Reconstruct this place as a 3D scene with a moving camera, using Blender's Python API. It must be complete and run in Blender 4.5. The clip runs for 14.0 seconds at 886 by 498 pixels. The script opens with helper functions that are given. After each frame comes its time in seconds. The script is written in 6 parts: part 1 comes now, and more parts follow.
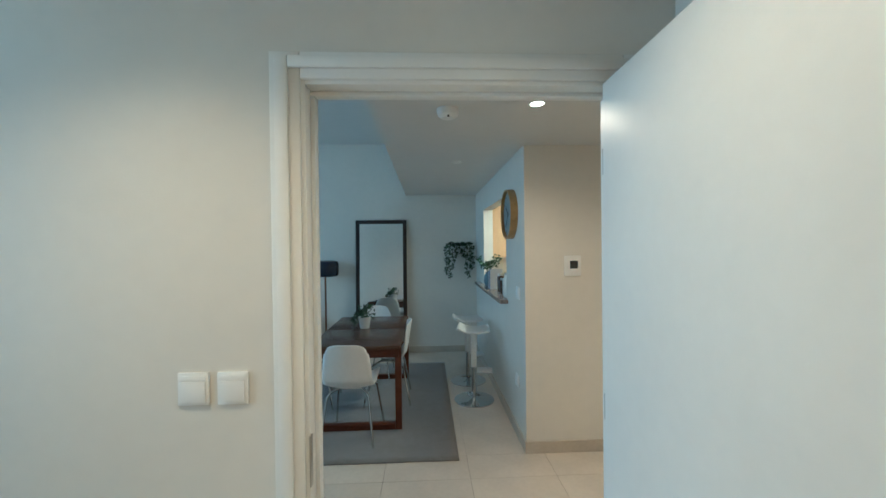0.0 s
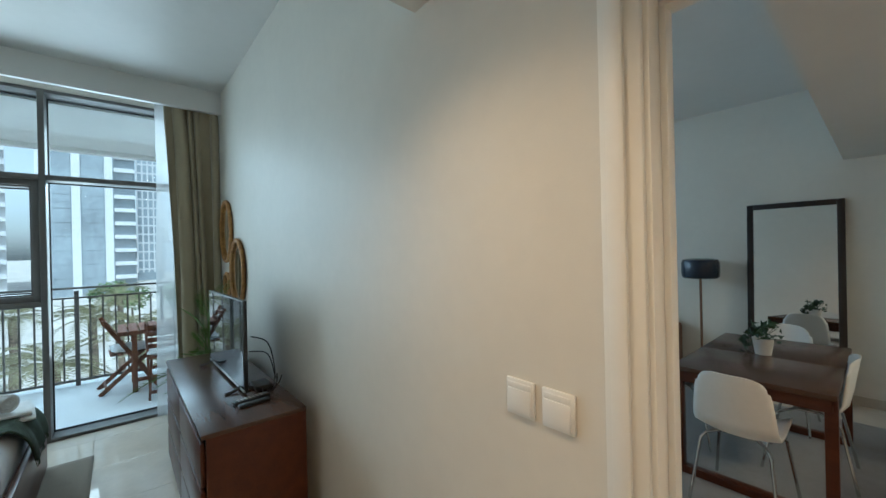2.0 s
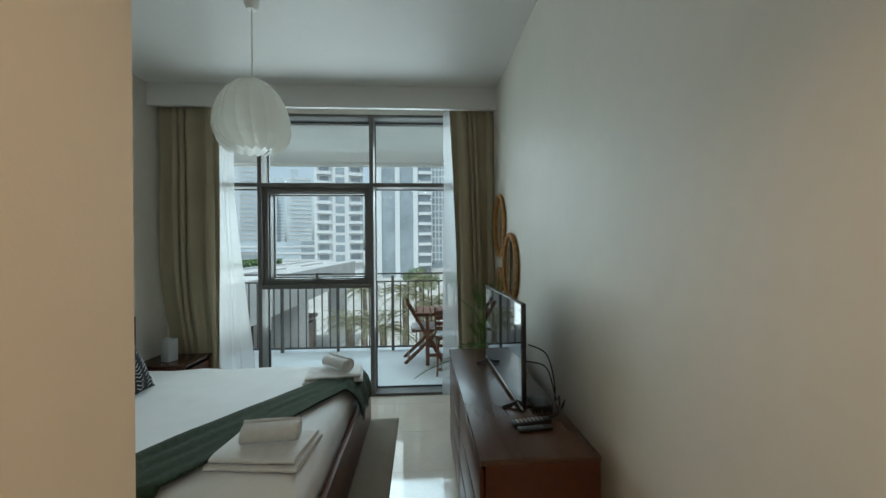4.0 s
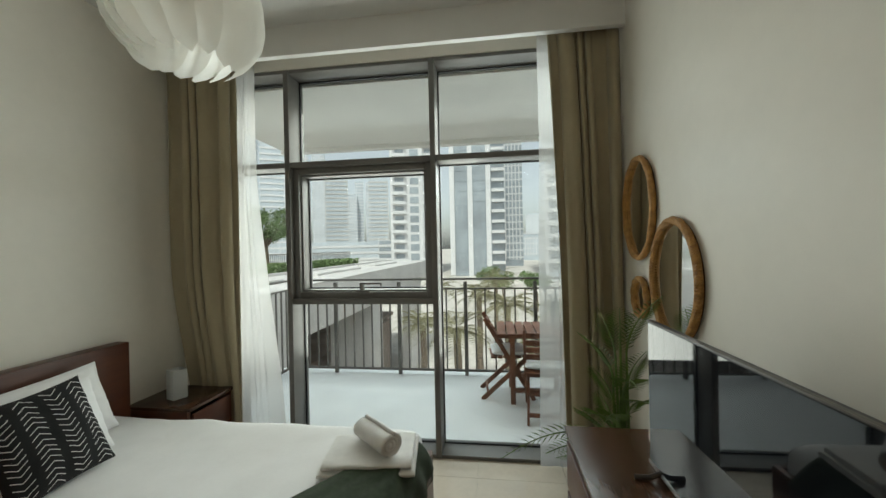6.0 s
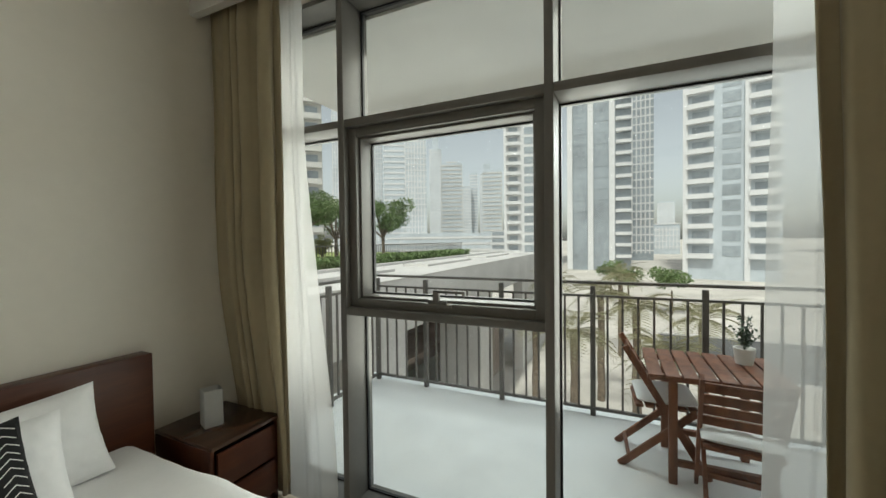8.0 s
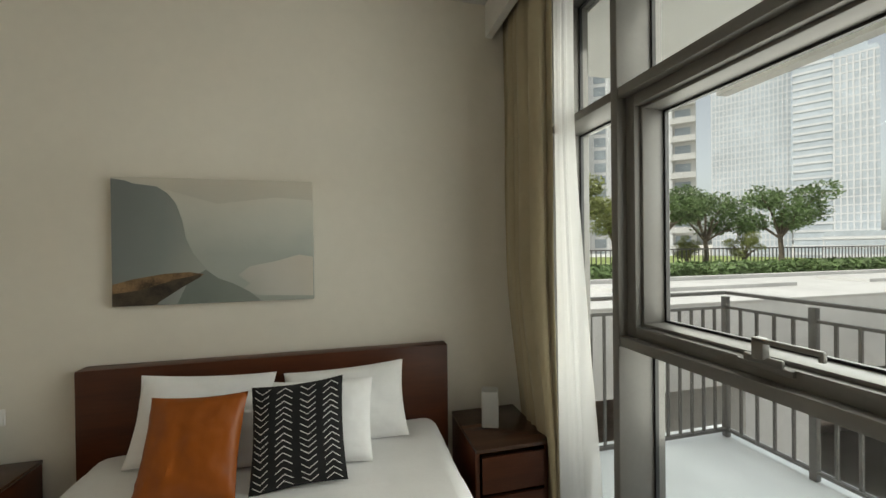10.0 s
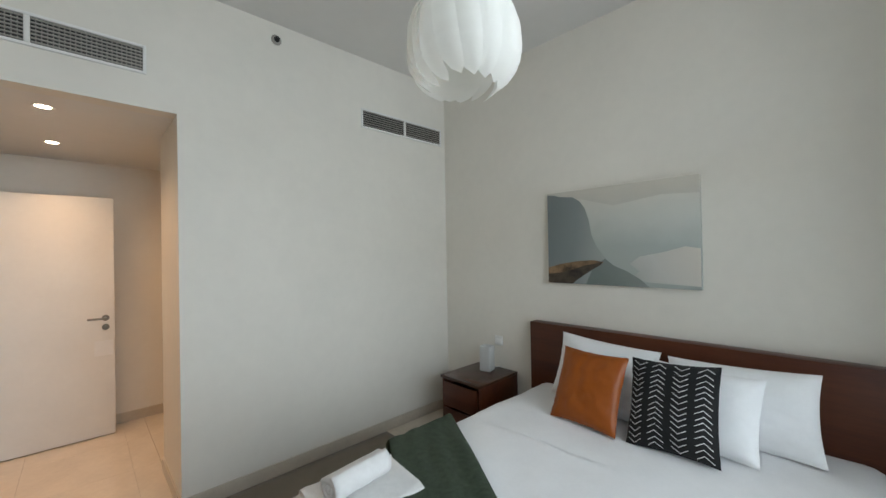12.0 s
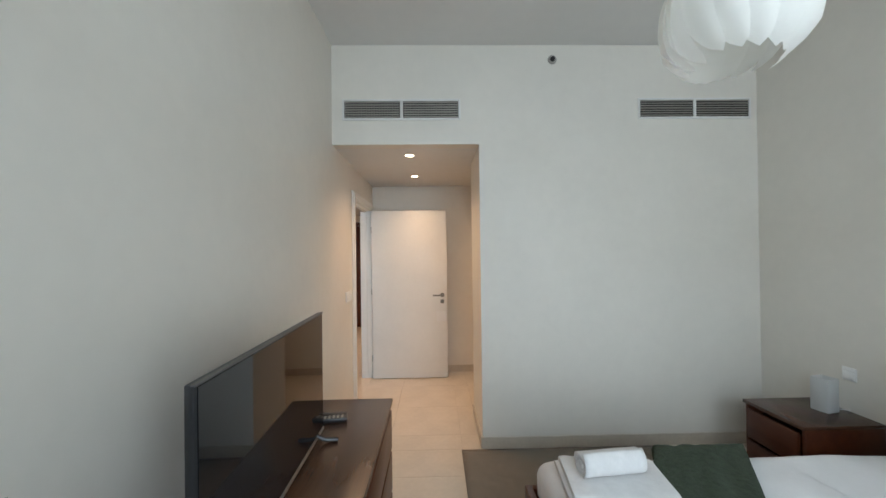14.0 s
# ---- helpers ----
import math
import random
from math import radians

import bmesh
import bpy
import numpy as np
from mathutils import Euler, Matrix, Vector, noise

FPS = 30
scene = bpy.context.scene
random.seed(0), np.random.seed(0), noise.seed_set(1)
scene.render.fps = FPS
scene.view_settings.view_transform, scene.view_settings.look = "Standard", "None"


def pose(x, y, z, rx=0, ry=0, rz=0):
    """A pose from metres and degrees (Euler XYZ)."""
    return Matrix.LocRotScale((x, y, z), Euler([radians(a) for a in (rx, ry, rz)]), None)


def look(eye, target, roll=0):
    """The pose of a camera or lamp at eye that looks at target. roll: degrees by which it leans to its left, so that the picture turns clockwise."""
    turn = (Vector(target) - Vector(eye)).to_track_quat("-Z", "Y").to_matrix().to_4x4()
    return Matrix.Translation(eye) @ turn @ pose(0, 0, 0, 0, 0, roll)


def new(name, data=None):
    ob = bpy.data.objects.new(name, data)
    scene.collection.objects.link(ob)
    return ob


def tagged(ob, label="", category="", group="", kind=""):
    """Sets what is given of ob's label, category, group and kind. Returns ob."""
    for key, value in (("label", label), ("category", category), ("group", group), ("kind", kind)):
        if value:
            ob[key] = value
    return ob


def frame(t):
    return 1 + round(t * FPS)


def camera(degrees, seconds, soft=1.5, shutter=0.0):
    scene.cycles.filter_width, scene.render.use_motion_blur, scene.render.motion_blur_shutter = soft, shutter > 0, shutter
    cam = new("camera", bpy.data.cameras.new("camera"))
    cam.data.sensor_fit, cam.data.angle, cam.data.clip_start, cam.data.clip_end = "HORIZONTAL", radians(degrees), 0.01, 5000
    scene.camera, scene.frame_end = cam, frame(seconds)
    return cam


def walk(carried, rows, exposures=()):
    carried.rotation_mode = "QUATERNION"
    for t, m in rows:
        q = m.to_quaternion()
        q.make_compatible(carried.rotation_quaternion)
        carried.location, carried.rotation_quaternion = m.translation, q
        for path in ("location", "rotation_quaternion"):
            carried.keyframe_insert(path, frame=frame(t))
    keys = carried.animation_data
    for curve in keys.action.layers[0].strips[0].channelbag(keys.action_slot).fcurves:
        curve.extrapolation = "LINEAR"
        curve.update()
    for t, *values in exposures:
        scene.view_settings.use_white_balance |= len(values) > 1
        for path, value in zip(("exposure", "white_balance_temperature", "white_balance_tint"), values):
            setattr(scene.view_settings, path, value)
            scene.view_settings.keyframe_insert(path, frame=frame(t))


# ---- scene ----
cam = camera(99.0, 14.0)
PATH = [
    (0, (0.218, 0.132, 1.602), (0.304, 2.13, 1.583), -0.7),
    (0.5, (0.171, 0.249, 1.605), (-0.179, 2.217, 1.579), -0.8),
    (0.8, (0.145, 0.305, 1.599), (-0.436, 2.218, 1.581), -1.4),
    (1, (0.147, 0.336, 1.6), (-0.602, 2.191, 1.584), -1.2),
    (1.5, (0.155, 0.426, 1.589), (-1.028, 2.039, 1.588), -1.2),
    (2, (0.157, 0.483, 1.586), (-1.361, 1.786, 1.585), -1.3),
    (2.5, (0.168, 0.508, 1.591), (-1.586, 1.469, 1.59), -1.4),
    (3, (0.098, 0.504, 1.573), (-1.797, 1.145, 1.582), -0.9),
    (3.5, (-0.116, 0.53, 1.58), (-2.087, 0.867, 1.585), -0.6),
    (5.8, (-1.575, 0.453, 1.595), (-3.562, 0.225, 1.588), -1.0),
    (6, (-1.69, 0.444, 1.596), (-3.672, 0.177, 1.589), -1.2),
    (6.5, (-1.998, 0.361, 1.638), (-3.964, -0.006, 1.611), -1.2),
    (7, (-2.282, 0.306, 1.588), (-4.221, -0.183, 1.609), -1.5),
    (7.2, (-2.384, 0.322, 1.595), (-4.306, -0.229, 1.6), -1.2),
    (9.3, (-3.213, 0.185, 1.592), (-4.411, -1.416, 1.603), -1.2),
    (9.5, (-3.265, 0.194, 1.572), (-4.259, -1.542, 1.597), -1.1),
    (10, (-3.377, 0.274, 1.614), (-3.85, -1.67, 1.602), -0.7),
    (10.5, (-3.422, 0.381, 1.628), (-3.398, -1.619, 1.618), -0.8),
    (11, (-3.525, 0.439, 1.635), (-2.991, -1.488, 1.613), -1.1),
    (11.5, (-3.614, 0.508, 1.618), (-2.601, -1.217, 1.606), -1.1),
    (12, (-3.726, 0.567, 1.571), (-2.28, -0.815, 1.585), -1.0),
    (12.5, (-3.847, 0.607, 1.575), (-2.142, -0.437, 1.587), -1.0),
    (13, (-3.941, 0.579, 1.572), (-2.056, -0.088, 1.588), -1.1),
    (13.2, (-3.982, 0.554, 1.577), (-2.048, 0.047, 1.594), -1.0),
    (13.5, (-4.033, 0.507, 1.57), (-2.052, 0.234, 1.592), -1.0),
    (14, (-3.971, 0.503, 1.582), (-1.971, 0.46, 1.595), -0.7),
]
walk(cam, [(r[0], look(r[1], r[2], r[3])) for r in PATH],
     exposures=[(0, 1.02, 4120, -16), (0.6, 1.12, 4270, -12), (1.0, 1.14, 4370, -10), (1.5, 1.0, 4450, -10), (2.0, 0.78, 4850, -8), (3.0, 0.40, 5080, -4), (3.5, 0.30, 5200, -6), (3.7, 0.30, 5300, -6), (5.5, 0.5, 6350, -2), (7.2, 0.48, 6600, 1), (9.3, 0.27, 6900, 2), (10, 0.57, 6850, 4), (10.5, 0.78, 6450, 2), (11.0, 0.92, 6000, 1), (11.5, 0.98, 5750, 1), (12, 0.88, 5750, 6), (12.5, 0.89, 5660, 6), (13, 0.95, 5600, 5), (14, 0.93, 5540, 5)])

# ---- world, sun, large lights ----
world = bpy.data.worlds.new("world")
scene.world = world
world.use_nodes = True
sky = world.node_tree.nodes.new("ShaderNodeTexSky")
sky.sky_type, sky.sun_disc = "NISHITA", False
sky.sun_elevation, sky.sun_rotation = radians(58), radians(92)
sky.dust_density, sky.air_density, sky.ozone_density = 2.5, 1.0, 1.0
bg = world.node_tree.nodes["Background"]
bg.inputs["Strength"].default_value = 0.112
haze = world.node_tree.nodes.new("ShaderNodeHueSaturation")
haze.inputs["Saturation"].default_value = 0.34
world.node_tree.links.new(sky.outputs[0], haze.inputs["Color"])
world.node_tree.links.new(haze.outputs[0], bg.inputs[0])


def lamp(name, kind, m, energy, color=(1, 1, 1), size=(1, 1), angle=0.5, spread=180):
    data = bpy.data.lights.new(name, kind)
    data.energy, data.color = energy, color
    if kind == "AREA":
        data.shape, data.size, data.size_y, data.spread = "RECTANGLE", size[0], size[1], radians(spread)
    elif kind == "SUN":
        data.angle = radians(angle)
    else:
        data.shadow_soft_size = size[0]
        data.spot_size, data.spot_blend = radians(spread), 1.0
    ob = new(name, data)
    ob.matrix_world = m
    return ob


SUN_FROM = Vector((math.sin(radians(92)) * 0.53, math.cos(radians(92)) * 0.53, 0.85))
lamp("sun", "SUN", look(SUN_FROM * 50, (0, 0, 0)), 1.95, (1, 0.98, 0.96), angle=2.5)
# daylight of the sky in the two large window openings
lamp("window_daylight", "AREA", look((-4.80, -0.85, 1.72), (0, -0.75, 1.55)), 31, (1.0, 0.985, 0.95), (2.3, 2.1), spread=160)
lamp("window_daylight_north", "AREA", look((-4.80, 0.65, 2.45), (0, 0.3, 1.4)), 4.5, (0.95, 0.98, 1.0), (0.9, 0.9))
# open sky seen between the balcony rail and its ceiling
lamp("balcony_daylight", "AREA", look((-6.72, 0.3, 2.55), (-5.2, 0.3, 0.0)), 42, (0.87, 0.95, 1.0), (4.6, 0.55))
lamp("living_daylight", "AREA", look((-4.78, 3.7, 2.2), (-1.0, 3.7, 1.2)), 19, (0.80, 0.90, 1.0), (3.6, 1.2))


# ---- materials ----
def mat(name, color, rough=0.6, metal=0.0, var=0.06, scale=8.0, bump=0.0, bscale=120.0, spec=0.5, stretch=(1, 1, 1), second=None, sheen=0.0):
    """A procedural surface: a broad and a fine variation of the colour, and fine relief."""
    m = bpy.data.materials.new(name)
    m.use_nodes = True
    n, l = m.node_tree.nodes, m.node_tree.links
    b = n["Principled BSDF"]
    b.inputs["Roughness"].default_value, b.inputs["Metallic"].default_value = rough, metal
    b.inputs["Specular IOR Level"].default_value = spec
    b.inputs["Sheen Weight"].default_value = sheen
    tc = n.new("ShaderNodeTexCoord")
    mp = n.new("ShaderNodeMapping")
    mp.inputs["Scale"].default_value = stretch
    l.new(tc.outputs["Object"], mp.inputs[0])
    a, f = n.new("ShaderNodeTexNoise"), n.new("ShaderNodeTexNoise")
    a.inputs["Scale"].default_value, f.inputs["Scale"].default_value = scale, scale * 9
    a.inputs["Detail"].default_value = 4
    for t in (a, f):
        l.new(mp.outputs[0], t.inputs["Vector"])
    add = n.new("ShaderNodeMath")
    add.operation = "MULTIPLY_ADD"
    l.new(f.outputs[0], add.inputs[0])
    add.inputs[1].default_value = 0.4
    l.new(a.outputs[0], add.inputs[2])
    ramp = n.new("ShaderNodeValToRGB")
    lo = second or tuple(c * (1 - var * 2) for c in color)
    hi = tuple(min(1, c * (1 + var)) for c in color)
    ramp.color_ramp.elements[0].position, ramp.color_ramp.elements[1].position = 0.45, 0.95
    ramp.color_ramp.elements[0].color, ramp.color_ramp.elements[1].color = (*lo, 1), (*hi, 1)
    l.new(add.outputs[0], ramp.inputs[0])
    l.new(ramp.outputs[0], b.inputs["Base Color"])
    if bump:
        t, bp = n.new("ShaderNodeTexNoise"), n.new("ShaderNodeBump")
        t.inputs["Scale"].default_value = bscale
        bp.inputs["Strength"].default_value, bp.inputs["Distance"].default_value = bump, 0.004
        l.new(mp.outputs[0], t.inputs["Vector"])
        l.new(t.outputs[0], bp.inputs["Height"])
        l.new(bp.outputs[0], b.inputs["Normal"])
    return m


def glow(name, color, strength):
    m = bpy.data.materials.new(name)
    m.use_nodes = True
    b = m.node_tree.nodes["Principled BSDF"]
    b.inputs["Base Color"].default_value = (*color, 1)
    b.inputs["Emission Color"].default_value, b.inputs["Emission Strength"].default_value = (*color, 1), strength
    return m


def clear(name, tint=(0.98, 0.99, 0.985), gloss=1.0):
    """Window glass: clear, with a mirror sheen that grows at grazing angles."""
    m = bpy.data.materials.new(name)
    m.use_nodes = True
    n, l = m.node_tree.nodes, m.node_tree.links
    n.remove(n["Principled BSDF"])
    t, g, f, x, p, s = (n.new("ShaderNode" + k) for k in ("BsdfTransparent", "BsdfGlossy", "LayerWeight", "MixShader", "Math", "Math"))
    p.operation, s.operation = "POWER", "MULTIPLY_ADD"
    p.inputs[1].default_value, s.inputs[1].default_value, s.inputs[2].default_value = 5.0, 0.5, 0.02 * gloss
    f.inputs[0].default_value = 0.5
    l.new(f.outputs["Facing"], p.inputs[0])
    l.new(p.outputs[0], s.inputs[0])
    t.inputs[0].default_value = (*tint, 1)
    g.inputs["Roughness"].default_value = 0.01
    l.new(s.outputs[0], x.inputs[0])
    l.new(t.outputs[0], x.inputs[1])
    l.new(g.outputs[0], x.inputs[2])
    l.new(x.outputs[0], n["Material Output"].inputs[0])
    return m


def sheer_cloth(name, color, through_part, glowing=0.5):
    m = bpy.data.materials.new(name)
    m.use_nodes = True
    n, l = m.node_tree.nodes, m.node_tree.links
    n.remove(n["Principled BSDF"])
    t, d, s, x, y = (n.new("ShaderNode" + k) for k in ("BsdfTransparent", "BsdfDiffuse", "BsdfTranslucent", "MixShader", "MixShader"))
    d.inputs[0].default_value = s.inputs[0].default_value = (*color, 1)
    w = n.new("ShaderNodeTexWave")
    w.inputs["Scale"].default_value, w.inputs["Distortion"].default_value = 260, 3
    ma = n.new("ShaderNodeMath")
    ma.operation = "MULTIPLY_ADD"
    ma.inputs[1].default_value, ma.inputs[2].default_value = 0.12, through_part - 0.06
    l.new(w.outputs[1], ma.inputs[0])
    l.new(d.outputs[0], x.inputs[1])
    l.new(s.outputs[0], x.inputs[2])
    x.inputs[0].default_value = glowing
    l.new(ma.outputs[0], y.inputs[0])
    l.new(x.outputs[0], y.inputs[1])
    l.new(t.outputs[0], y.inputs[2])
    l.new(y.outputs[0], n["Material Output"].inputs[0])
    return m


WALL = mat("wall_paint", (0.735, 0.70, 0.625), 0.5, var=0.025, scale=1.6, bump=0.06, bscale=180)
CEIL = mat("ceiling_paint", (0.70, 0.69, 0.665), 0.45, var=0.02, scale=1.2, bump=0.04, bscale=150)
DOORPAINT = mat("door_paint", (0.80, 0.78, 0.73), 0.42, var=0.02, scale=3, bump=0.02)
TILE = mat("floor_tile", (0.66, 0.585, 0.48), 0.06, var=0.05, scale=3.5, bump=0.006, bscale=30, spec=0.8)
GROUT = mat("grout", (0.63, 0.56, 0.46), 0.8, var=0.1, scale=30)
SKIRT = mat("skirting_tile", (0.55, 0.49, 0.40), 0.3, var=0.06, scale=6)
WOOD = mat("dark_red_wood", (0.080, 0.0235, 0.008), 0.36, var=0.12, scale=5, spec=0.3, bump=0.06, bscale=70, stretch=(0.25, 3, 3), second=(0.054, 0.014, 0.006))
WOODTOP = mat("brown_wood_top", (0.070, 0.033, 0.018), 0.27, var=0.15, scale=5, bump=0.05, bscale=80, stretch=(0.25, 3, 3), second=(0.048, 0.022, 0.013))
TEAK = mat("oiled_hardwood", (0.20, 0.075, 0.035), 0.5, var=0.25, scale=6, bump=0.15, bscale=60, stretch=(3, 3, 0.3), second=(0.09, 0.03, 0.015))
FRAME = mat("anodised_grey_frame", (0.155, 0.149, 0.138), 0.48, 0.15, var=0.05, scale=6)
GASKET = mat("black_gasket", (0.012, 0.012, 0.013), 0.5, var=0.05)
RAILM = mat("dark_grey_rail_paint", (0.125, 0.115, 0.105), 0.45, 0.2, var=0.08, scale=10)
BRONZE = mat("dark_bronze_handle", (0.20, 0.175, 0.14), 0.32, 1.0, var=0.05)
GLASS = clear("window_glass")
MIRROR = mat("mirror_silver", (0.88, 0.88, 0.87), 0.015, 1.0, var=0.0)
CURTAIN = mat("beige_curtain", (0.37, 0.315, 0.205), 0.85, var=0.04, scale=3, bump=0.25, bscale=420, sheen=0.2)
SHEER = sheer_cloth("white_sheer", (0.76, 0.76, 0.75), 0.38)
FROST = sheer_cloth("frosted_glass", (0.74, 0.75, 0.74), 0.10)
BLADE = sheer_cloth("white_translucent_blade", (0.96, 0.955, 0.92), 0.05, 0.56)
LINEN = mat("white_linen", (0.82, 0.82, 0.82), 0.85, var=0.02, scale=6, bump=0.15, bscale=260, sheen=0.15)
TOWEL = mat("white_terry", (0.80, 0.79, 0.77), 0.95, var=0.04, scale=25, bump=0.8, bscale=420, sheen=0.3)
THROW = mat("green_wool", (0.034, 0.054, 0.027), 0.95, var=0.25, scale=40, bump=0.9, bscale=300, sheen=0.04)
LEATHER = mat("tan_leather", (0.27, 0.066, 0.0035), 0.42, var=0.04, scale=4, spec=0.35, bump=0.10, bscale=160)
BLACKCLOTH = mat("black_cotton", (0.006, 0.006, 0.0065), 0.9, var=0.2, scale=30, bump=0.4, bscale=300)
WHITESTITCH = mat("white_print", (0.72, 0.71, 0.68), 0.9, var=0.08, scale=60, bump=0.3, bscale=300)
RUG = mat("taupe_rug", (0.20, 0.162, 0.115), 0.95, var=0.06, scale=14, bump=0.9, bscale=380, sheen=0.2)
RUG2 = mat("grey_rug", (0.215, 0.20, 0.185), 0.95, var=0.06, scale=14, bump=0.9, bscale=380, sheen=0.2)
PLASTICBLACK = mat("black_plastic", (0.014, 0.014, 0.015), 0.35, var=0.1)
SCREEN = mat("black_screen", (0.006, 0.007, 0.009), 0.03, var=0.0, spec=0.7)
WHITEPLASTIC = mat("white_plastic", (0.82, 0.81, 0.78), 0.3, var=0.01)
SHELLWHITE = mat("white_shell", (0.74, 0.72, 0.68), 0.35, var=0.03, scale=4)
CHROME = mat("chrome", (0.62, 0.62, 0.62), 0.12, 1.0, var=0.03)
STEEL = mat("brushed_steel", (0.50, 0.49, 0.47), 0.3, 1.0, var=0.05, scale=20)
RATTAN = mat("rattan", (0.42, 0.225, 0.058), 0.55, var=0.25, scale=30, bump=0.5, bscale=200, second=(0.24, 0.11, 0.028))
LEAF = mat("palm_leaf", (0.12, 0.20, 0.032), 0.5, var=0.3, scale=9)
LEAF2 = mat("ivy_leaf", (0.040, 0.085, 0.040), 0.5, var=0.3, scale=25)
POT = mat("white_pot", (0.72, 0.70, 0.66), 0.45, var=0.05, scale=9)
SOIL = mat("soil", (0.03, 0.022, 0.016), 0.95, var=0.3, scale=40, bump=0.8)
SHADE = mat("white_lamp_blades", (0.86, 0.86, 0.84), 0.5, var=0.01)
DARKHOLE = mat("dark_duct", (0.02, 0.02, 0.02), 0.9, var=0.1)
VENTGREY = mat("vent_aluminium", (0.36, 0.34, 0.30), 0.45, 0.3, var=0.05)
VENTWHITE = mat("vent_white", (0.74, 0.73, 0.70), 0.4, var=0.02)
BALTILE = mat("balcony_tile", (0.86, 0.87, 0.87), 0.5, var=0.05, scale=2.5, bump=0.03, bscale=40)
RENDERWHITE = mat("white_render", (0.82, 0.81, 0.78), 0.8, var=0.05, scale=0.8, bump=0.1, bscale=40)


def painted(name, ax, az, c, stops):
    """Brushed paint on canvas: a soft blend of colours along a slanted line."""
    m = mat(name, (0.3, 0.3, 0.3), 0.8, bump=0.1, bscale=500)
    n, l = m.node_tree.nodes, m.node_tree.links
    tc, sp, no = n.new("ShaderNodeTexCoord"), n.new("ShaderNodeSeparateXYZ"), n.new("ShaderNodeTexNoise")
    no.inputs["Scale"].default_value, no.inputs["Detail"].default_value = 6, 5
    l.new(tc.outputs["Object"], sp.inputs[0])
    l.new(tc.outputs["Object"], no.inputs["Vector"])
    last = None
    for out, k in ((sp.outputs[0], ax), (sp.outputs[2], az), (no.outputs[0], 0.22)):
        ma = n.new("ShaderNodeMath")
        ma.operation = "MULTIPLY_ADD"
        l.new(out, ma.inputs[0])
        ma.inputs[1].default_value, ma.inputs[2].default_value = k, c - 0.11
        if last:
            l.new(last.outputs[0], ma.inputs[2])
        last = ma
    r = n.new("ShaderNodeValToRGB")
    l.new(last.outputs[0], r.inputs[0])
    for k, (p, col) in enumerate(stops):
        e = r.color_ramp.elements[k] if k < 2 else r.color_ramp.elements.new(p)
        e.position, e.color = p, (*col, 1)
    l.new(r.outputs[0], n["Principled BSDF"].inputs["Base Color"])
    return m


DOWNLIGHT = glow("warm_downlight", (1.0, 0.72, 0.45), 14.0)


# ---- building helpers ----
def bx(bm, x0, y0, z0, x1, y1, z1, r=0.0, seg=2):
    """Adds a box, with rounded edges if r is given."""
    m = Matrix.LocRotScale(((x0 + x1) / 2, (y0 + y1) / 2, (z0 + z1) / 2), None, (abs(x1 - x0), abs(y1 - y0), abs(z1 - z0)))
    if not r:
        return bmesh.ops.create_cube(bm, size=1, matrix=m)["verts"]
    t = bmesh.new()
    bmesh.ops.create_cube(t, size=1, matrix=m)
    bmesh.ops.bevel(t, geom=t.edges[:], offset=r, segments=seg, affect="EDGES", profile=0.5)
    return merge(bm, t)


def merge(bm, other, m=None):
    me = bpy.data.meshes.new("tmp")
    other.to_mesh(me)
    other.free()
    if m is not None:
        me.transform(m)
    k = len(bm.verts)
    bm.from_mesh(me)
    bpy.data.meshes.remove(me)
    bm.verts.ensure_lookup_table()
    return bm.verts[k:]


def cyl(bm, p, q, r0, r1=None, n=16, caps=True):
    """A rod or cone from p to q."""
    p, q = Vector(p), Vector(q)
    m = Matrix.Translation((p + q) / 2) @ (q - p).to_track_quat("Z", "Y").to_matrix().to_4x4()
    return bmesh.ops.create_cone(bm, cap_ends=caps, segments=n, radius1=r0, radius2=r0 if r1 is None else r1, depth=(q - p).length, matrix=m)["verts"]


def tube(bm, pts, r, n=8, closed=False):
    """A round bar along points; r is a number or a list, one for each point."""
    pts = [Vector(p) for p in pts]
    rings, last = [], None
    for i, p in enumerate(pts):
        a = pts[i - 1] if (i or closed) else p
        b = pts[(i + 1) % len(pts)] if (i < len(pts) - 1 or closed) else p
        d = (b - a).normalized()
        if last is None:
            side = d.orthogonal().normalized()
        else:
            side = (last - d * last.dot(d)).normalized()
        last = side
        up = d.cross(side)
        rr = r[i] if isinstance(r, (list, tuple)) else r
        rings.append([bm.verts.new(p + (side * math.cos(2 * math.pi * k / n) + up * math.sin(2 * math.pi * k / n)) * rr) for k in range(n)])
    for i in range(len(rings) if closed else len(rings) - 1):
        a, b = rings[i], rings[(i + 1) % len(rings)]
        for k in range(n):
            bm.faces.new((a[k], a[(k + 1) % n], b[(k + 1) % n], b[k]))
    if not closed:
        bm.faces.new(rings[0][::-1])
        bm.faces.new(rings[-1])


def lathe(bm, profile, n=24, at=(0, 0, 0)):
    """Turns a profile of (radius, height) about the z axis."""
    rings = []
    for r, z in profile:
        rings.append([bm.verts.new((at[0] + r * math.cos(2 * math.pi * k / n), at[1] + r * math.sin(2 * math.pi * k / n), at[2] + z)) for k in range(n)])
    for a, b in zip(rings, rings[1:]):
        for k in range(n):
            bm.faces.new((a[k], a[(k + 1) % n], b[(k + 1) % n], b[k]))


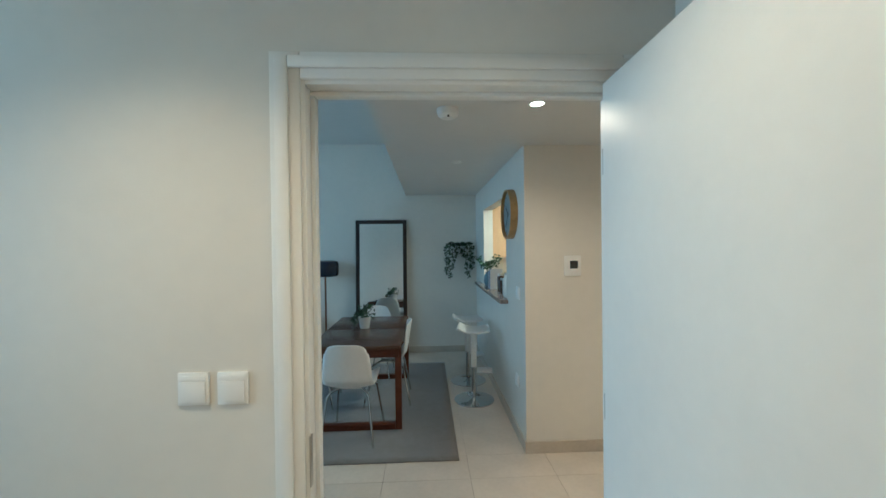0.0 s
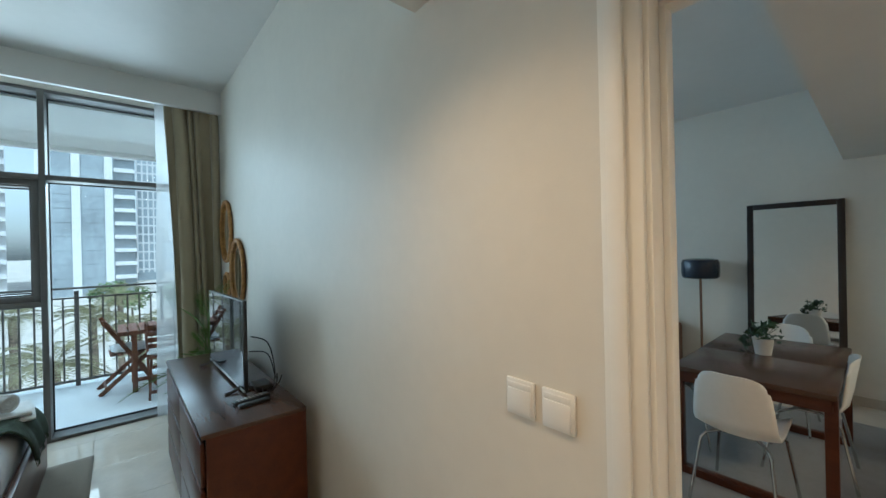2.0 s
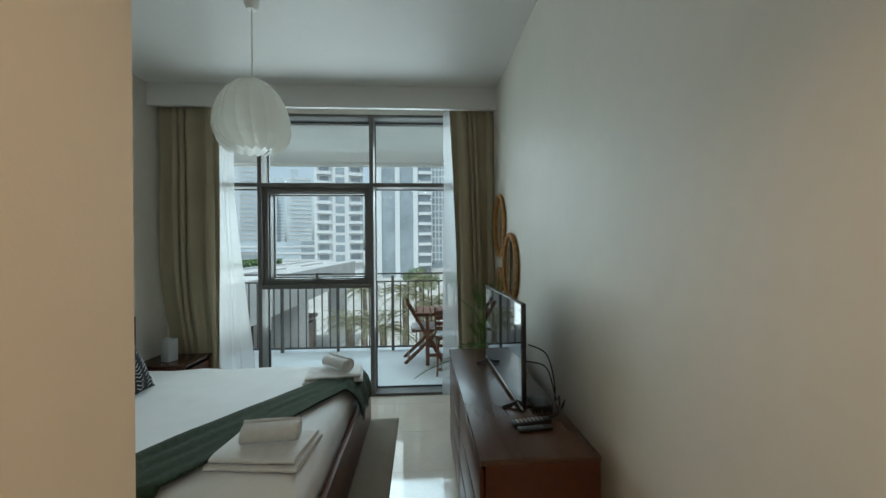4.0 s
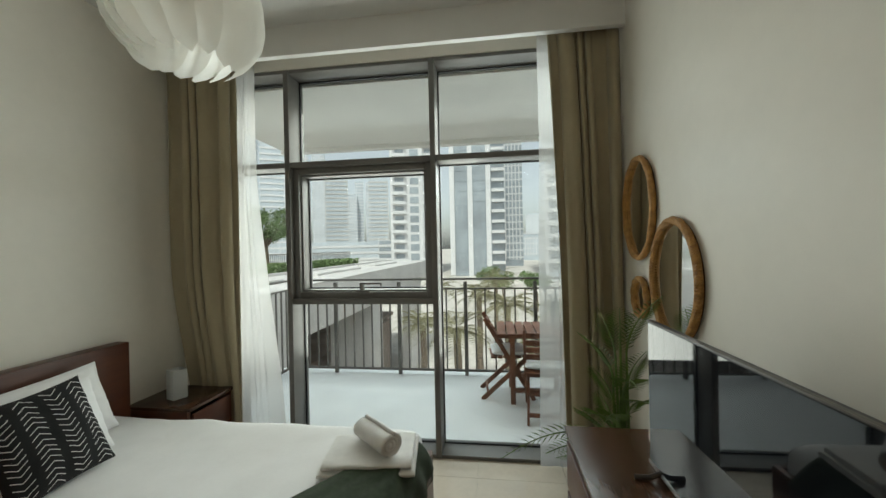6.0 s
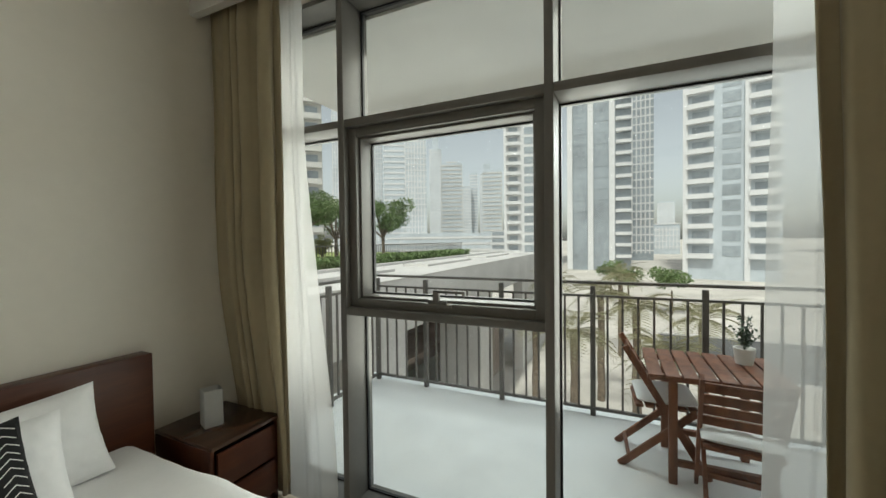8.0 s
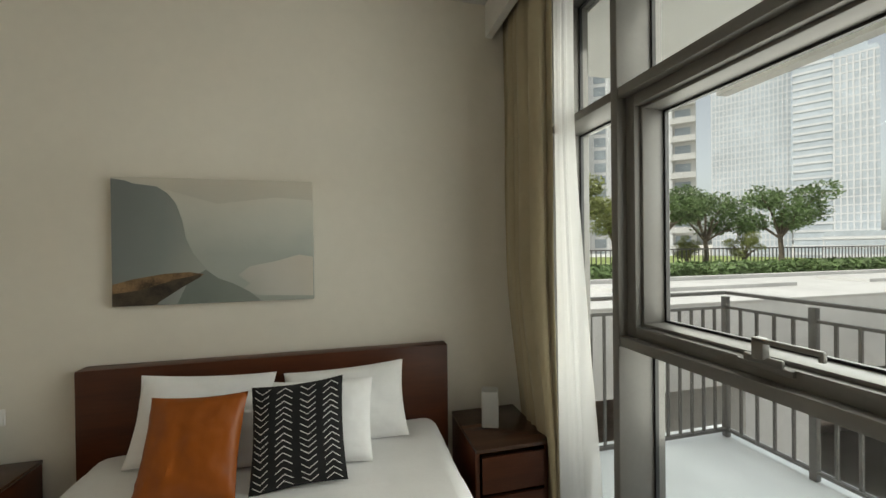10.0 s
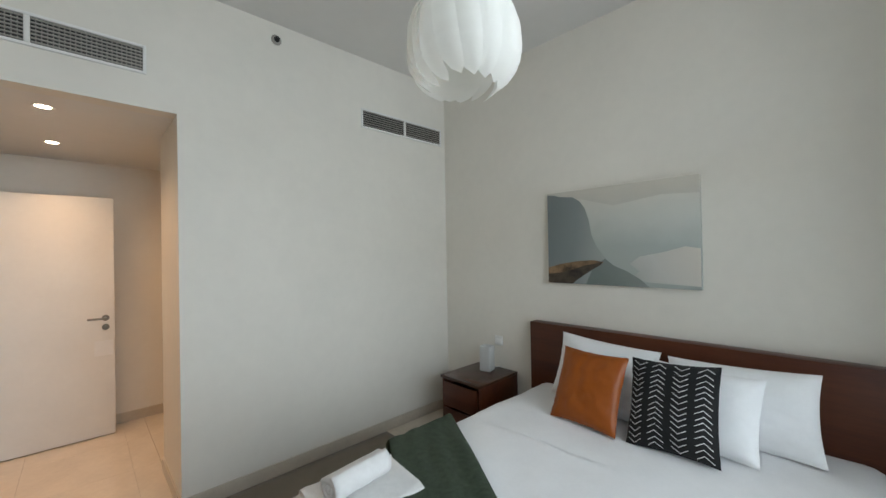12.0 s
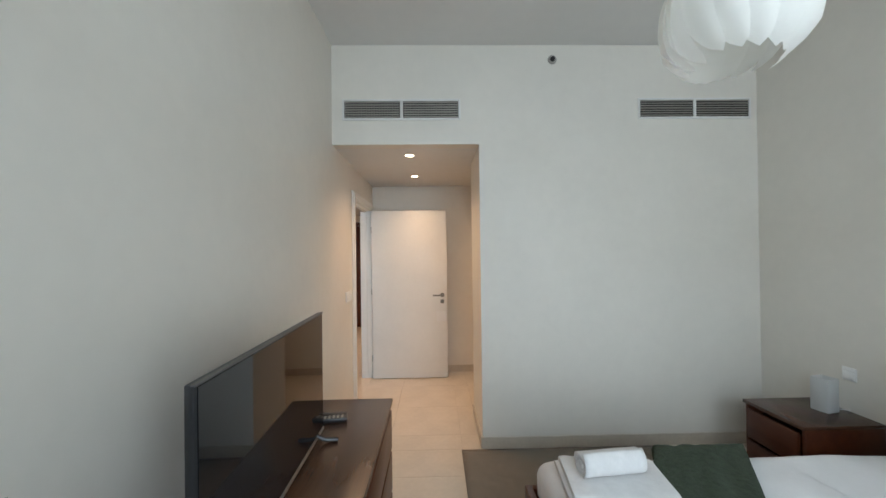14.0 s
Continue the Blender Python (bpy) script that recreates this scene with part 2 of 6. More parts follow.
def sheet(bm, nu, nv, place):
    """A grid of faces through place(u, v), u and v from 0 to 1."""
    g = [[bm.verts.new(place(i / nu, j / nv)) for j in range(nv + 1)] for i in range(nu + 1)]
    for i in range(nu):
        for j in range(nv):
            bm.faces.new((g[i][j], g[i + 1][j], g[i + 1][j + 1], g[i][j + 1]))
    return g


def finish(name, bm, material, smooth=True):
    me = bpy.data.meshes.new(name)
    bmesh.ops.recalc_face_normals(bm, faces=bm.faces[:])
    bm.to_mesh(me)
    bm.free()
    if material:
        me.materials.append(material)
    if smooth:
        me.shade_smooth()
        me.set_sharp_from_angle(angle=radians(35))
    return me


def part(name, bm, material, parent, label="", m=None, smooth=True):
    ob = new(name, finish(name, bm, material, smooth))
    ob.parent = parent
    if m is not None:
        ob.matrix_basis = m
    return tagged(ob, label)


def thing(name, label, category, m=None, group="", kind=""):
    ob = new(name)
    ob.empty_display_size = 0.1
    if m is not None:
        ob.matrix_basis = m
    return tagged(ob, label, category, group, kind)


def solid(name, bm, material, label, category, kind="structure", smooth=False, group=""):
    return tagged(new(name, finish(name, bm, material, smooth)), label, category, group, kind)


def boxes(*rows, r=0.0):
    bm = bmesh.new()
    for row in rows:
        bx(bm, *row, r=r)
    return bm


# ---- plan: the fitted places ----
NY, SY, EX, CEILZ = 1.313, -2.145, -0.938, 3.24
WX, GX = -4.514, -4.705          # room face of the mullions, the glass
LY, FY, HX, BY = 1.43, 5.83, 0.965, 2.99   # living room: near and far wall, pass-through wall, hall wall
CORY, CORZ, ENDX = 0.137, 2.443, 1.02
SOFZ, SOFX = 2.358, -0.085

# ---- structure ----
solid("floor", boxes((-4.74, -2.4, -0.12, 4.3, 6.1, -0.008)), GROUT, "grouted bed of the glossy beige tiled floor", "floor")
solid("wall_north", boxes((-4.74, NY, 0, -0.195, LY, 3.3), (0.85, NY, 0, 1.14, LY, 3.3), (-0.195, NY, 2.14, 0.85, LY, 3.3), (1.14, NY, 0, 4.3, LY, 3.3)), WALL, "smooth off-white painted wall with a doorway", "wall")
solid("wall_south", boxes((-4.74, SY - 0.15, 0, EX + 0.12, SY, 3.3)), WALL, "smooth off-white painted wall behind the bed", "wall")
solid("wall_east", boxes((EX, SY, 0, EX + 0.12, CORY, 3.3), (EX, CORY, CORZ, EX + 0.12, NY, 3.3)), WALL, "off-white painted wall with air grilles", "wall")
solid("wall_corridor_south", boxes((EX + 0.12, CORY - 0.12, 0, -0.25, CORY, 2.6)), WALL, "off-white painted wall of the short corridor", "wall")
solid("wall_corridor_end", boxes((ENDX, -1.3, 0, ENDX + 0.12, NY, 2.6)), WALL, "off-white painted end wall of the corridor", "wall")
solid("wall_dressing", boxes((-0.37, -1.3, 0, -0.25, CORY - 0.12, 2.6), (-0.37, -1.42, 0, ENDX + 0.12, -1.3, 2.6)), WALL, "plain off-white walls of the dressing space", "wall")
solid("wall_far", boxes((-4.74, FY, 0, 4.3, FY + 0.15, 3.3)), WALL, "off-white painted far wall of the living room", "wall")
# pass-through wall between living room and kitchen
PY0, PY1, PZ0, PZ1 = 3.66, 5.05, 1.055, 2.06
solid("wall_pass", boxes((HX, BY + 0.12, 0, HX + 0.12, PY0, 2.6), (HX, PY0, 0, HX + 0.12, PY1, PZ0), (HX, PY0, PZ1, HX + 0.12, PY1, 2.6), (HX, PY1, 0, HX + 0.12, FY, 2.6)), WALL, "painted wall with a pass-through to the kitchen", "wall")
solid("wall_hall", boxes((HX, BY, 0, 1.70, BY + 0.12, 2.6), (1.70, BY, 2.12, 2.75, BY + 0.12, 2.6), (2.75, BY, 0, 4.3, BY + 0.12, 2.6)), WALL, "beige-lit painted wall of the hallway", "wall")
solid("wall_entrance", boxes((4.15, LY, 0, 4.3, FY, 2.6)), WALL, "painted end wall of the hallway", "wall")
solid("wall_living_west", boxes((-4.74, LY, 0, -4.5, 1.75, 3.3), (-4.74, 5.6, 0, -4.5, FY, 3.3), (-4.74, 1.75, 2.85, -4.5, 5.6, 3.3)), WALL, "painted wall round the living room window", "wall")
solid("ceiling", boxes((-4.74, SY - 0.1, CEILZ, EX + 0.06, NY + 0.06, 3.36)), CEIL, "smooth grey-white painted bedroom ceiling", "ceiling")
solid("ceiling_corridor", boxes((EX + 0.12, CORY - 0.1, CORZ, ENDX + 0.1, NY + 0.02, 2.55)), CEIL, "low white corridor ceiling with downlights", "ceiling")
solid("ceiling_dressing", boxes((-0.37, -1.42, CORZ, ENDX + 0.12, CORY - 0.1, 2.55)), CEIL, "plain white ceiling", "ceiling")
solid("ceiling_living", boxes((-4.74, LY - 0.03, 3.12, SOFX + 0.1, FY + 0.1, 3.3)), CEIL, "high white living room ceiling", "ceiling")
solid("ceiling_soffit", boxes((SOFX, LY, SOFZ, 4.3, FY + 0.1, 3.118)), CEIL, "dropped white soffit of the living room", "ceiling")
# skirting tiles
SK = 0.012
for row in [(EX - SK, SY, 0, EX, CORY, 0.09), (-1.86, NY - SK, 0, -0.26, NY, 0.09), (-4.50, NY - SK, 0, -1.862, NY, 0.09), (EX, CORY, 0, -0.25, CORY + SK, 0.09), (ENDX - SK, -1.3, 0, ENDX, NY, 0.09), (-4.5, SY, 0, EX - SK, SY + SK, 0.09),
            (HX - SK, BY, 0, HX, FY - SK, 0.09), (HX - SK, BY - SK, 0, 1.70, BY, 0.09), (-4.5, FY - SK, 0, HX, FY, 0.09)]:
    solid("baseboard", boxes(row), SKIRT, "low beige tile baseboard along the wall", "baseboard")
# pelmet over the window
solid("trim_pelmet", boxes((-4.325, SY, 3.02, -4.277, NY, CEILZ)), CEIL, "white plaster curtain pelmet under the ceiling", "trim")
# piers hidden by the curtains, added to stop daylight leaking past their edges
solid("wall_leak_piers", boxes((GX - 0.054, SY, 0, WX - 0.03, -1.746, 3.036), (GX - 0.054, 1.166, 0, WX - 0.03, NY, 3.036)), WALL, "unseen wall piers added behind the curtains to block leaking daylight", "wall")
solid("wall_window_head", boxes((GX - 0.09, SY, 3.036, WX, NY, CEILZ)), WALL, "painted wall strip above the window", "wall")


# ---- bedroom window: deep grey mullions, fixed panes, one tilting sash ----
def bedroom_window():
    w = thing("window_1", "tall grey aluminium window with clear panes and a sash", "window", kind="structure")
    ys = [(-1.745, -1.700), (-1.197, -1.155), (-0.022, 0.020), (1.120, 1.165)]
    top = 3.035
    for y0, y1 in ys:
        part("mullion", boxes((GX - 0.05, y0, 0, WX, y1, top), r=0.003), FRAME, w)
    for (_, y0), (y1, _) in zip(ys, ys[1:]):
        part("transom", boxes((GX - 0.05, y0, 2.256, WX - 0.004, y1, 2.300), r=0.003), FRAME, w)
        part("sill_rail", boxes((GX - 0.05, y0, 0.0, WX - 0.004, y1, 0.028), r=0.003), FRAME, w)
        part("head_rail", boxes((GX - 0.05, y0, 3.006, WX - 0.004, y1, top), r=0.003), FRAME, w)
        pane(w, y0, y1, 2.300, 3.006, GX)
        if y0 != -1.155:
            pane(w, y0, y1, 0.028, 2.256, GX)
    s0, s1, z0, z1 = -1.155, -0.022, 1.211, 2.256
    part("transom", boxes((GX - 0.05, s0, 1.168, WX - 0.004, s1, z0), r=0.003), FRAME, w)
    pane(w, s0, s1, 0.028, 1.168, GX)
    # the sash: a flat face set back behind the mullions, then a pale bead down to the glass
    f, xf = 0.050, WX - 0.045
    sash = part("sash", boxes((GX - 0.03, s0, z0, xf, s0 + f, z1), (GX - 0.03, s1 - f, z0, xf, s1, z1), (GX - 0.03, s0 + f, z0, xf, s1 - f, z0 + f), (GX - 0.03, s0 + f, z1 - f, xf, s1 - f, z1), r=0.003), FRAME, w)
    b = 0.014
    a0, a1, c0, c1 = s0 + f, s1 - f, z0 + f, z1 - f
    part("glazing_bead", boxes((GX - 0.02, a0, c0, xf - 0.03, a0 + b, c1), (GX - 0.02, a1 - b, c0, xf - 0.03, a1, c1), (GX - 0.02, a0 + b, c0, xf - 0.03, a1 - b, c0 + b), (GX - 0.02, a0 + b, c1 - b, xf - 0.03, a1 - b, c1), r=0.002), FRAME, sash)
    pane(sash, a0 + b, a1 - b, c0 + b, c1 - b, GX - 0.002)
    # tilt handle: a backplate, a stub and a lever bent at its end
    zh = z0 + f
    bm = boxes((xf - 0.004, -0.665, zh - 0.022, xf + 0.010, -0.505, zh - 0.002), r=0.004)
    bx(bm, xf, -0.64, zh - 0.004, xf + 0.014, -0.53, zh + 0.020, r=0.005)
    bx(bm, xf, -0.604, zh + 0.012, xf + 0.030, -0.570, zh + 0.075, r=0.005)
    bx(bm, xf + 0.014, -0.60, zh + 0.060, xf + 0.030, -0.425, zh + 0.075, r=0.004)
    bx(bm, xf + 0.014, -0.437, zh + 0.045, xf + 0.030, -0.425, zh + 0.066, r=0.003)
    part("sash_handle", bm, FRAME, sash)
    return w


def pane(parent, y0, y1, z0, z1, x):
    p = part("pane", boxes((x - 0.004, y0, z0, x + 0.004, y1, z1)), GLASS, parent, smooth=False)
    p.visible_shadow = False
    g = 0.010
    part("gasket", boxes((x - 0.006, y0, z0, x + 0.012, y0 + g, z1), (x - 0.006, y1 - g, z0, x + 0.012, y1, z1), (x - 0.006, y0 + g, z0, x + 0.012, y1 - g, z0 + g), (x - 0.006, y0 + g, z1 - g, x + 0.012, y1 - g, z1)), GASKET, parent, smooth=False)


bedroom_window()
w2 = thing("window_2", "wide living room window with grey frame", "window", kind="structure")
for y0 in (1.75, 3.0, 4.3, 5.54):
    part("mullion", boxes((-4.70, y0, 0, -4.55, y0 + 0.06, 2.85)), FRAME, w2)
part("head_rail", boxes((-4.70, 1.81, 2.80, -4.56, 5.54, 2.85)), FRAME, w2)
part("sill_rail", boxes((-4.70, 1.81, 0, -4.56, 5.54, 0.05)), FRAME, w2)
for y0, y1 in ((1.81, 3.0), (3.06, 4.3), (4.36, 5.54)):
    pane(w2, y0, y1, 0.05, 2.8, -4.66)


# ---- doorway to the living room and its open leaf ----
def doorway():
    d = thing("door_frame_1", "white painted timber door frame with stepped architrave", "door frame", kind="structure")
    x0, x1, zt = -0.148, 0.83, 2.10
    bm = boxes((x0 - 0.047, NY - 0.004, 0, x0, LY + 0.004, zt + 0.045), (x1, NY - 0.004, 0, x1 + 0.02, LY + 0.004, zt + 0.045), (x0, NY - 0.004, zt, x1, LY + 0.004, zt + 0.045), r=0.003)
    part("jamb_lining", bm, DOORPAINT, d)
    part("door_stop", boxes((x0, 1.362, 0, x0 + 0.014, 1.40, zt - 0.014), (x1 - 0.014, 1.362, 0, x1, 1.40, zt - 0.014), (x0, 1.362, zt - 0.014, x1, 1.40, zt), r=0.002), DOORPAINT, d)
    for y0, y1, s in ((NY - 0.016, NY, -1), (LY, LY + 0.016, 1)):
        part("architrave", boxes((x0 - 0.104, y0, 0, x0 - 0.012, y1, zt + 0.095), (x0 - 0.012, y0, zt + 0.012, x1 + 0.012, y1, zt + 0.095), (x1 + 0.012, y0, 0, x1 + 0.09, y1, zt + 0.095), r=0.005), DOORPAINT, d)
    e = 0.012
    part("architrave_step", boxes((x0 - 0.085, NY - 0.016 - e, 0, x0 - 0.045, NY - 0.015, zt + 0.078), (x0 - 0.045, NY - 0.016 - e, zt + 0.042, x1 + 0.04, NY - 0.015, zt + 0.078), r=0.004), DOORPAINT, d)
    part("strike_plate", boxes((x0 - 0.002, 1.305, 0.862, x0 + 0.003, 1.327, 1.02), r=0.001), STEEL, d)
    leaf = thing("door_leaf", "white painted flush door standing wide open in the corridor", "door", pose(0.790, 1.292, 0.008), kind="structure")
    part("panel", boxes((-0.02, -0.935, 0, 0.022, 0.0, 2.09), r=0.003), DOORPAINT, leaf)
    part("notice_sticker", boxes((-0.0206, -0.925, 0.70, -0.0196, -0.80, 0.83)), WHITEPLASTIC, leaf, "faint pale sticker under the lock")
    for z in (0.25, 1.08, 1.85):
        bm = bmesh.new()
        cyl(bm, (-0.012, 0.006, z - 0.04), (-0.012, 0.006, z + 0.04), 0.006)
        part("hinge", bm, STEEL, leaf)
    for s in (-1, 1):
        x = -0.02 if s < 0 else 0.022
        bm = bmesh.new()
        cyl(bm, (x, -0.875, 1.03), (x + s * 0.008, -0.875, 1.03), 0.026, n=24)
        cyl(bm, (x, -0.875, 1.03), (x + s * 0.05, -0.875, 1.03), 0.009)
        tube(bm, [(x + s * 0.05, -0.882, 1.03), (x + s * 0.055, -0.86, 1.03), (x + s * 0.055, -0.755, 1.03)], 0.009, 10)
        part("door_handle", bm, BRONZE, leaf)
        bm = bmesh.new()
        cyl(bm, (x, -0.875, 0.95), (x + s * 0.008, -0.875, 0.95), 0.026, n=24)
        cyl(bm, (x, -0.875, 0.955), (x + s * 0.014, -0.875, 0.955), 0.009)
        part("lock_rose", bm, BRONZE, leaf)


doorway()


# ---- bed ----
def wob(x, y, z, s, a):
    return noise.noise(Vector((x * s, y * s, z * s))) * a


def bed():
    b = thing("bed", "dark reddish-brown wooden double bed with a plain headboard", "bed", pose(-2.98, -1.0, 0))
    part("headboard", boxes((-0.98, -1.135, 0.0, 0.98, -1.035, 1.0), r=0.006), WOOD, b)
    part("footboard", boxes((-0.95, 1.02, 0.03, 0.95, 1.055, 0.38), r=0.005), WOOD, b)
    for s in (-1, 1):
        part("side_rail", boxes((s * 0.95, -1.035, 0.08, s * 0.915, 1.02, 0.38), r=0.005), WOOD, b)
        for y in (-0.95, 0.96):
            part("leg", boxes((s * 0.94 - s * 0.07, y - 0.03, 0, s * 0.915, y + 0.03, 0.08)), WOOD, b)
    part("slat_base", boxes((-0.915, -1.03, 0.2, 0.915, 1.02, 0.26)), WOODTOP, b)
    part("mattress", boxes((-0.90, -1.02, 0.26, 0.90, 1.0, 0.48), r=0.05), LINEN, b, "white mattress")
    # bedspread
    def top(u, v):
        # a cover draped over the mattress: the flat, the rounded edge and the hanging side
        W, L, h = 0.915, 1.0, 0.548
        def fold(c, half, r):
            # c runs along the cloth from -1 to 1
            flat = half - r
            total = flat + r * math.pi / 2 + 0.10
            d = abs(c) * total
            sgn = 1 if c >= 0 else -1
            if d < flat:
                return sgn * d, 0.0
            a = min((d - flat) / r, math.pi / 2)
            extra = max(0.0, d - flat - r * math.pi / 2)
            return sgn * (flat + r * math.sin(a)), -(r * (1 - math.cos(a)) + extra)
        x, dz1 = fold(u * 2 - 1, W, 0.10)
        yv = v * 2 - 1
        if yv > 0:
            y, dz2 = fold(yv, L + 0.0, 0.10)
        else:
            y, dz2 = yv * 1.02, 0.0
        drop = min(dz1, dz2)
        z = h + drop + 0.018 * math.cos(x * 1.5)
        z += wob(x, y, 3.1, 3.0, 0.010) + wob(x, y, 1.7, 9.0, 0.004)
        # soft creases that run across
        z += 0.004 * math.sin(18 * (y + 0.25 * x) + 3 * wob(x, y, 5, 2, 1.0)) * max(0, 1 - abs(x))
        return x + wob(x, y, z, 7, 0.008), y + wob(y, x, z, 7, 0.006), z
    bm = bmesh.new()
    sheet(bm, 64, 64, top)
    s = thing("bedspread", "smooth white cotton bedspread lying over the mattress", "bedspread", pose(-2.98, -1.0, 0))
    part("cover", bm, LINEN, s)
    bm = bmesh.new()
    sheet(bm, 50, 10, lambda u, v: ((u * 2 - 1) * 0.82, -0.42 + v * 0.24 + 0.05 * (u - 0.5), 0.5492 + 0.018 * math.cos((u * 2 - 1) * 1.23) + 0.0040 * math.sin(math.pi * (0.04 + 0.92 * v)) ** 0.5 + wob((u * 2 - 1) * 0.82, -0.42 + v * 0.24, 3.1, 3.0, 0.010)))
    part("folded_hem", bm, LINEN, s)


bed()


def pillow(name, label, category, m, w, h, t, material, group="", puff=2.6, dog=0.06, seed=0.0):
    """A stuffed cushion standing in the xz plane, with pinched corners."""
    th = thing(name, label, category, m, group)
    bm = bmesh.new()
    grids = []
    for side in (-1, 1):
        def place(u, v, side=side):
            a, b = u * 2 - 1, v * 2 - 1
            fat = max(0.0, (1 - abs(a) ** puff) * (1 - abs(b) ** puff)) ** 0.55
            ez = 1 - dog * (1 - a * a) * 1.0
            x, z = a * w / 2 * (1 - dog * (1 - abs(b) ** 2) * abs(a) ** 3), b * h / 2 * ez
            y = side * t / 2 * fat + wob(a * 2 + seed, b * 2, side, 1.6, 0.012) * fat + wob(a * 5 + seed, b * 3, side, 2.2, 0.006)
            return x, y, z + h / 2
        grids.append(sheet(bm, 28, 28, place))
    bmesh.ops.remove_doubles(bm, verts=bm.verts[:], dist=0.004)
    part("cover", bm, material, th)
    return th


def lean(x, y, z, tilt, turn=0, roll=0):
    return Matrix.Translation((x, y, z)) @ Euler((radians(tilt), radians(roll), radians(turn))).to_matrix().to_4x4()


PG = "pillows on the bed"
pillow("pillow", "plump white pillow propped against the headboard", "pillow", lean(-2.625, -1.83, 0.55, 20, 2, -4), 0.64, 0.43, 0.17, LINEN, PG, seed=1)
pillow("pillow", "plump white pillow propped against the headboard", "pillow", lean(-3.35, -1.82, 0.555, 20, -2, 3), 0.66, 0.41, 0.17, LINEN, PG, seed=4)
pillow("pillow", "white pillow leaning on another pillow", "pillow", lean(-2.80, -1.70, 0.562, 24, 0), 0.60, 0.36, 0.14, LINEN, PG, seed=7)
pillow("pillow", "white square pillow leaning behind the patterned cushion", "pillow", lean(-3.22, -1.62, 0.57, 24, -4), 0.50, 0.40, 0.15, LINEN, PG, seed=9)
pillow("cushion", "burnt-orange leather cushion leaning on white pillows", "cushion", lean(-2.695, -1.47, 0.568, 25, -4, 0), 0.40, 0.43, 0.12, LEATHER, seed=12)


def chevron_cushion():
    w, h, t = 0.415, 0.45, 0.13
    m = lean(-3.145, -1.47, 0.568, 24, -2, 4)
    th = pillow("cushion", "black cotton cushion with white chevron stripes", "cushion", m, w, h, t, BLACKCLOTH, seed=15)
    def surf(a, b):
        fat = max(0.0, (1 - abs(a) ** 2.6) * (1 - abs(b) ** 2.6)) ** 0.55
        x, z = a * w / 2 * (1 - 0.06 * (1 - b * b) * abs(a) ** 3), b * h / 2 * (1 - 0.06 * (1 - a * a))
        y = t / 2 * fat + wob(a * 2 + 15, b * 2, 1, 1.6, 0.012) * fat + wob(a * 5 + 15, b * 3, 1, 2.2, 0.006)
        return Vector((x, y + 0.004, z + h / 2))
    for c in (-0.74, -0.25, 0.25, 0.74):
        bm = bmesh.new()
        for k in range(15):
            zc = -0.93 + k * 0.126
            for s in (-1, 1):
                n = 4
                row = []
                for i in range(n + 1):
                    a = c + s * 0.165 * i / n + 0.01 * math.sin(k * 3 + c * 9)
                    b = zc + 0.10 * ((1 - i / n) if c in (-0.74, 0.25) else i / n) - 0.02 + 0.01 * math.sin(k * 5.1)
                    if max(abs(a), abs(b + 0.035)) > 0.975:
                        a, b = max(-0.97, min(0.97, a)), max(-0.97, min(0.93, b))
                    row.append((bm.verts.new(surf(a, b)), bm.verts.new(surf(a, b + 0.017))))
                for (p, q), (r2, s2) in zip(row, row[1:]):
                    bm.faces.new((p, r2, s2, q))
        part("chevron_stripe", bm, WHITESTITCH, th, "hand-printed white chevron band")


chevron_cushion()


# ---- throw, towels ----
def throw():
    th = thing("throw_blanket", "dark green woollen throw laid diagonally across the bed", "blanket", pose(-2.98, -1.0, 0))
    a, b = Vector((1.05, 0.09)), Vector((-0.57, 1.08))
    def place(u, v):
        # u along the strip, v across it
        p = a.lerp(b, u)
        side = Vector((-0.02, -0.44)).lerp(Vector((-0.46, -0.02)), u)
        wv = (v - 0.5) * (1.0 + 0.12 * math.sin(3 * u))
        x, y = p.x + side.x * wv, p.y + side.y * wv
        over_x, over_y = max(0.0, x - 0.90), max(0.0, y - 0.985)
        z = 0.576 + 0.002 * math.sin(v * 22 + u * 3) + wob(u * 4, v * 3, 1, 2, 0.005) + 0.018 * math.cos(min(x, 0.9) * 1.5)
        if over_x > 0:
            x = 0.90 + (0.037 + 0.004 * math.sin(v * 9)) * (1 - math.exp(-over_x / 0.008))
            z -= 0.04 * (1 - math.exp(-over_x / 0.03)) + over_x * 2.0
        if over_y > 0:
            y = 0.985 + (0.080 + 0.010 * math.sin(v * 15)) * (1 - math.exp(-over_y / 0.020))
            z -= 0.04 * (1 - math.exp(-over_y / 0.03)) + over_y * 2.2
        return x, y, z
    bm = bmesh.new()
    sheet(bm, 120, 34, place)
    ob = part("cloth", bm, THROW, th)
    so = ob.modifiers.new("thick", "SOLIDIFY")
    so.thickness, so.offset = 0.012, 1
    # fringe at the ends
    for u in (0.0, 1.0):
        bm = bmesh.new()
        for k in range(34):
            p = Vector(place(u, (k + 0.5) / 34))
            d = Vector((0.008, 0, -0.045)) if u == 0 else Vector((0, 0.008, -0.045))
            tube(bm, [p, p + d * 0.5 + Vector((wob(k, u, 1, 3, 0.008), 0, 0)), p + d], 0.0025, 4)
        tagged(part("fringe", bm, THROW, th), kind="stuff")


throw()


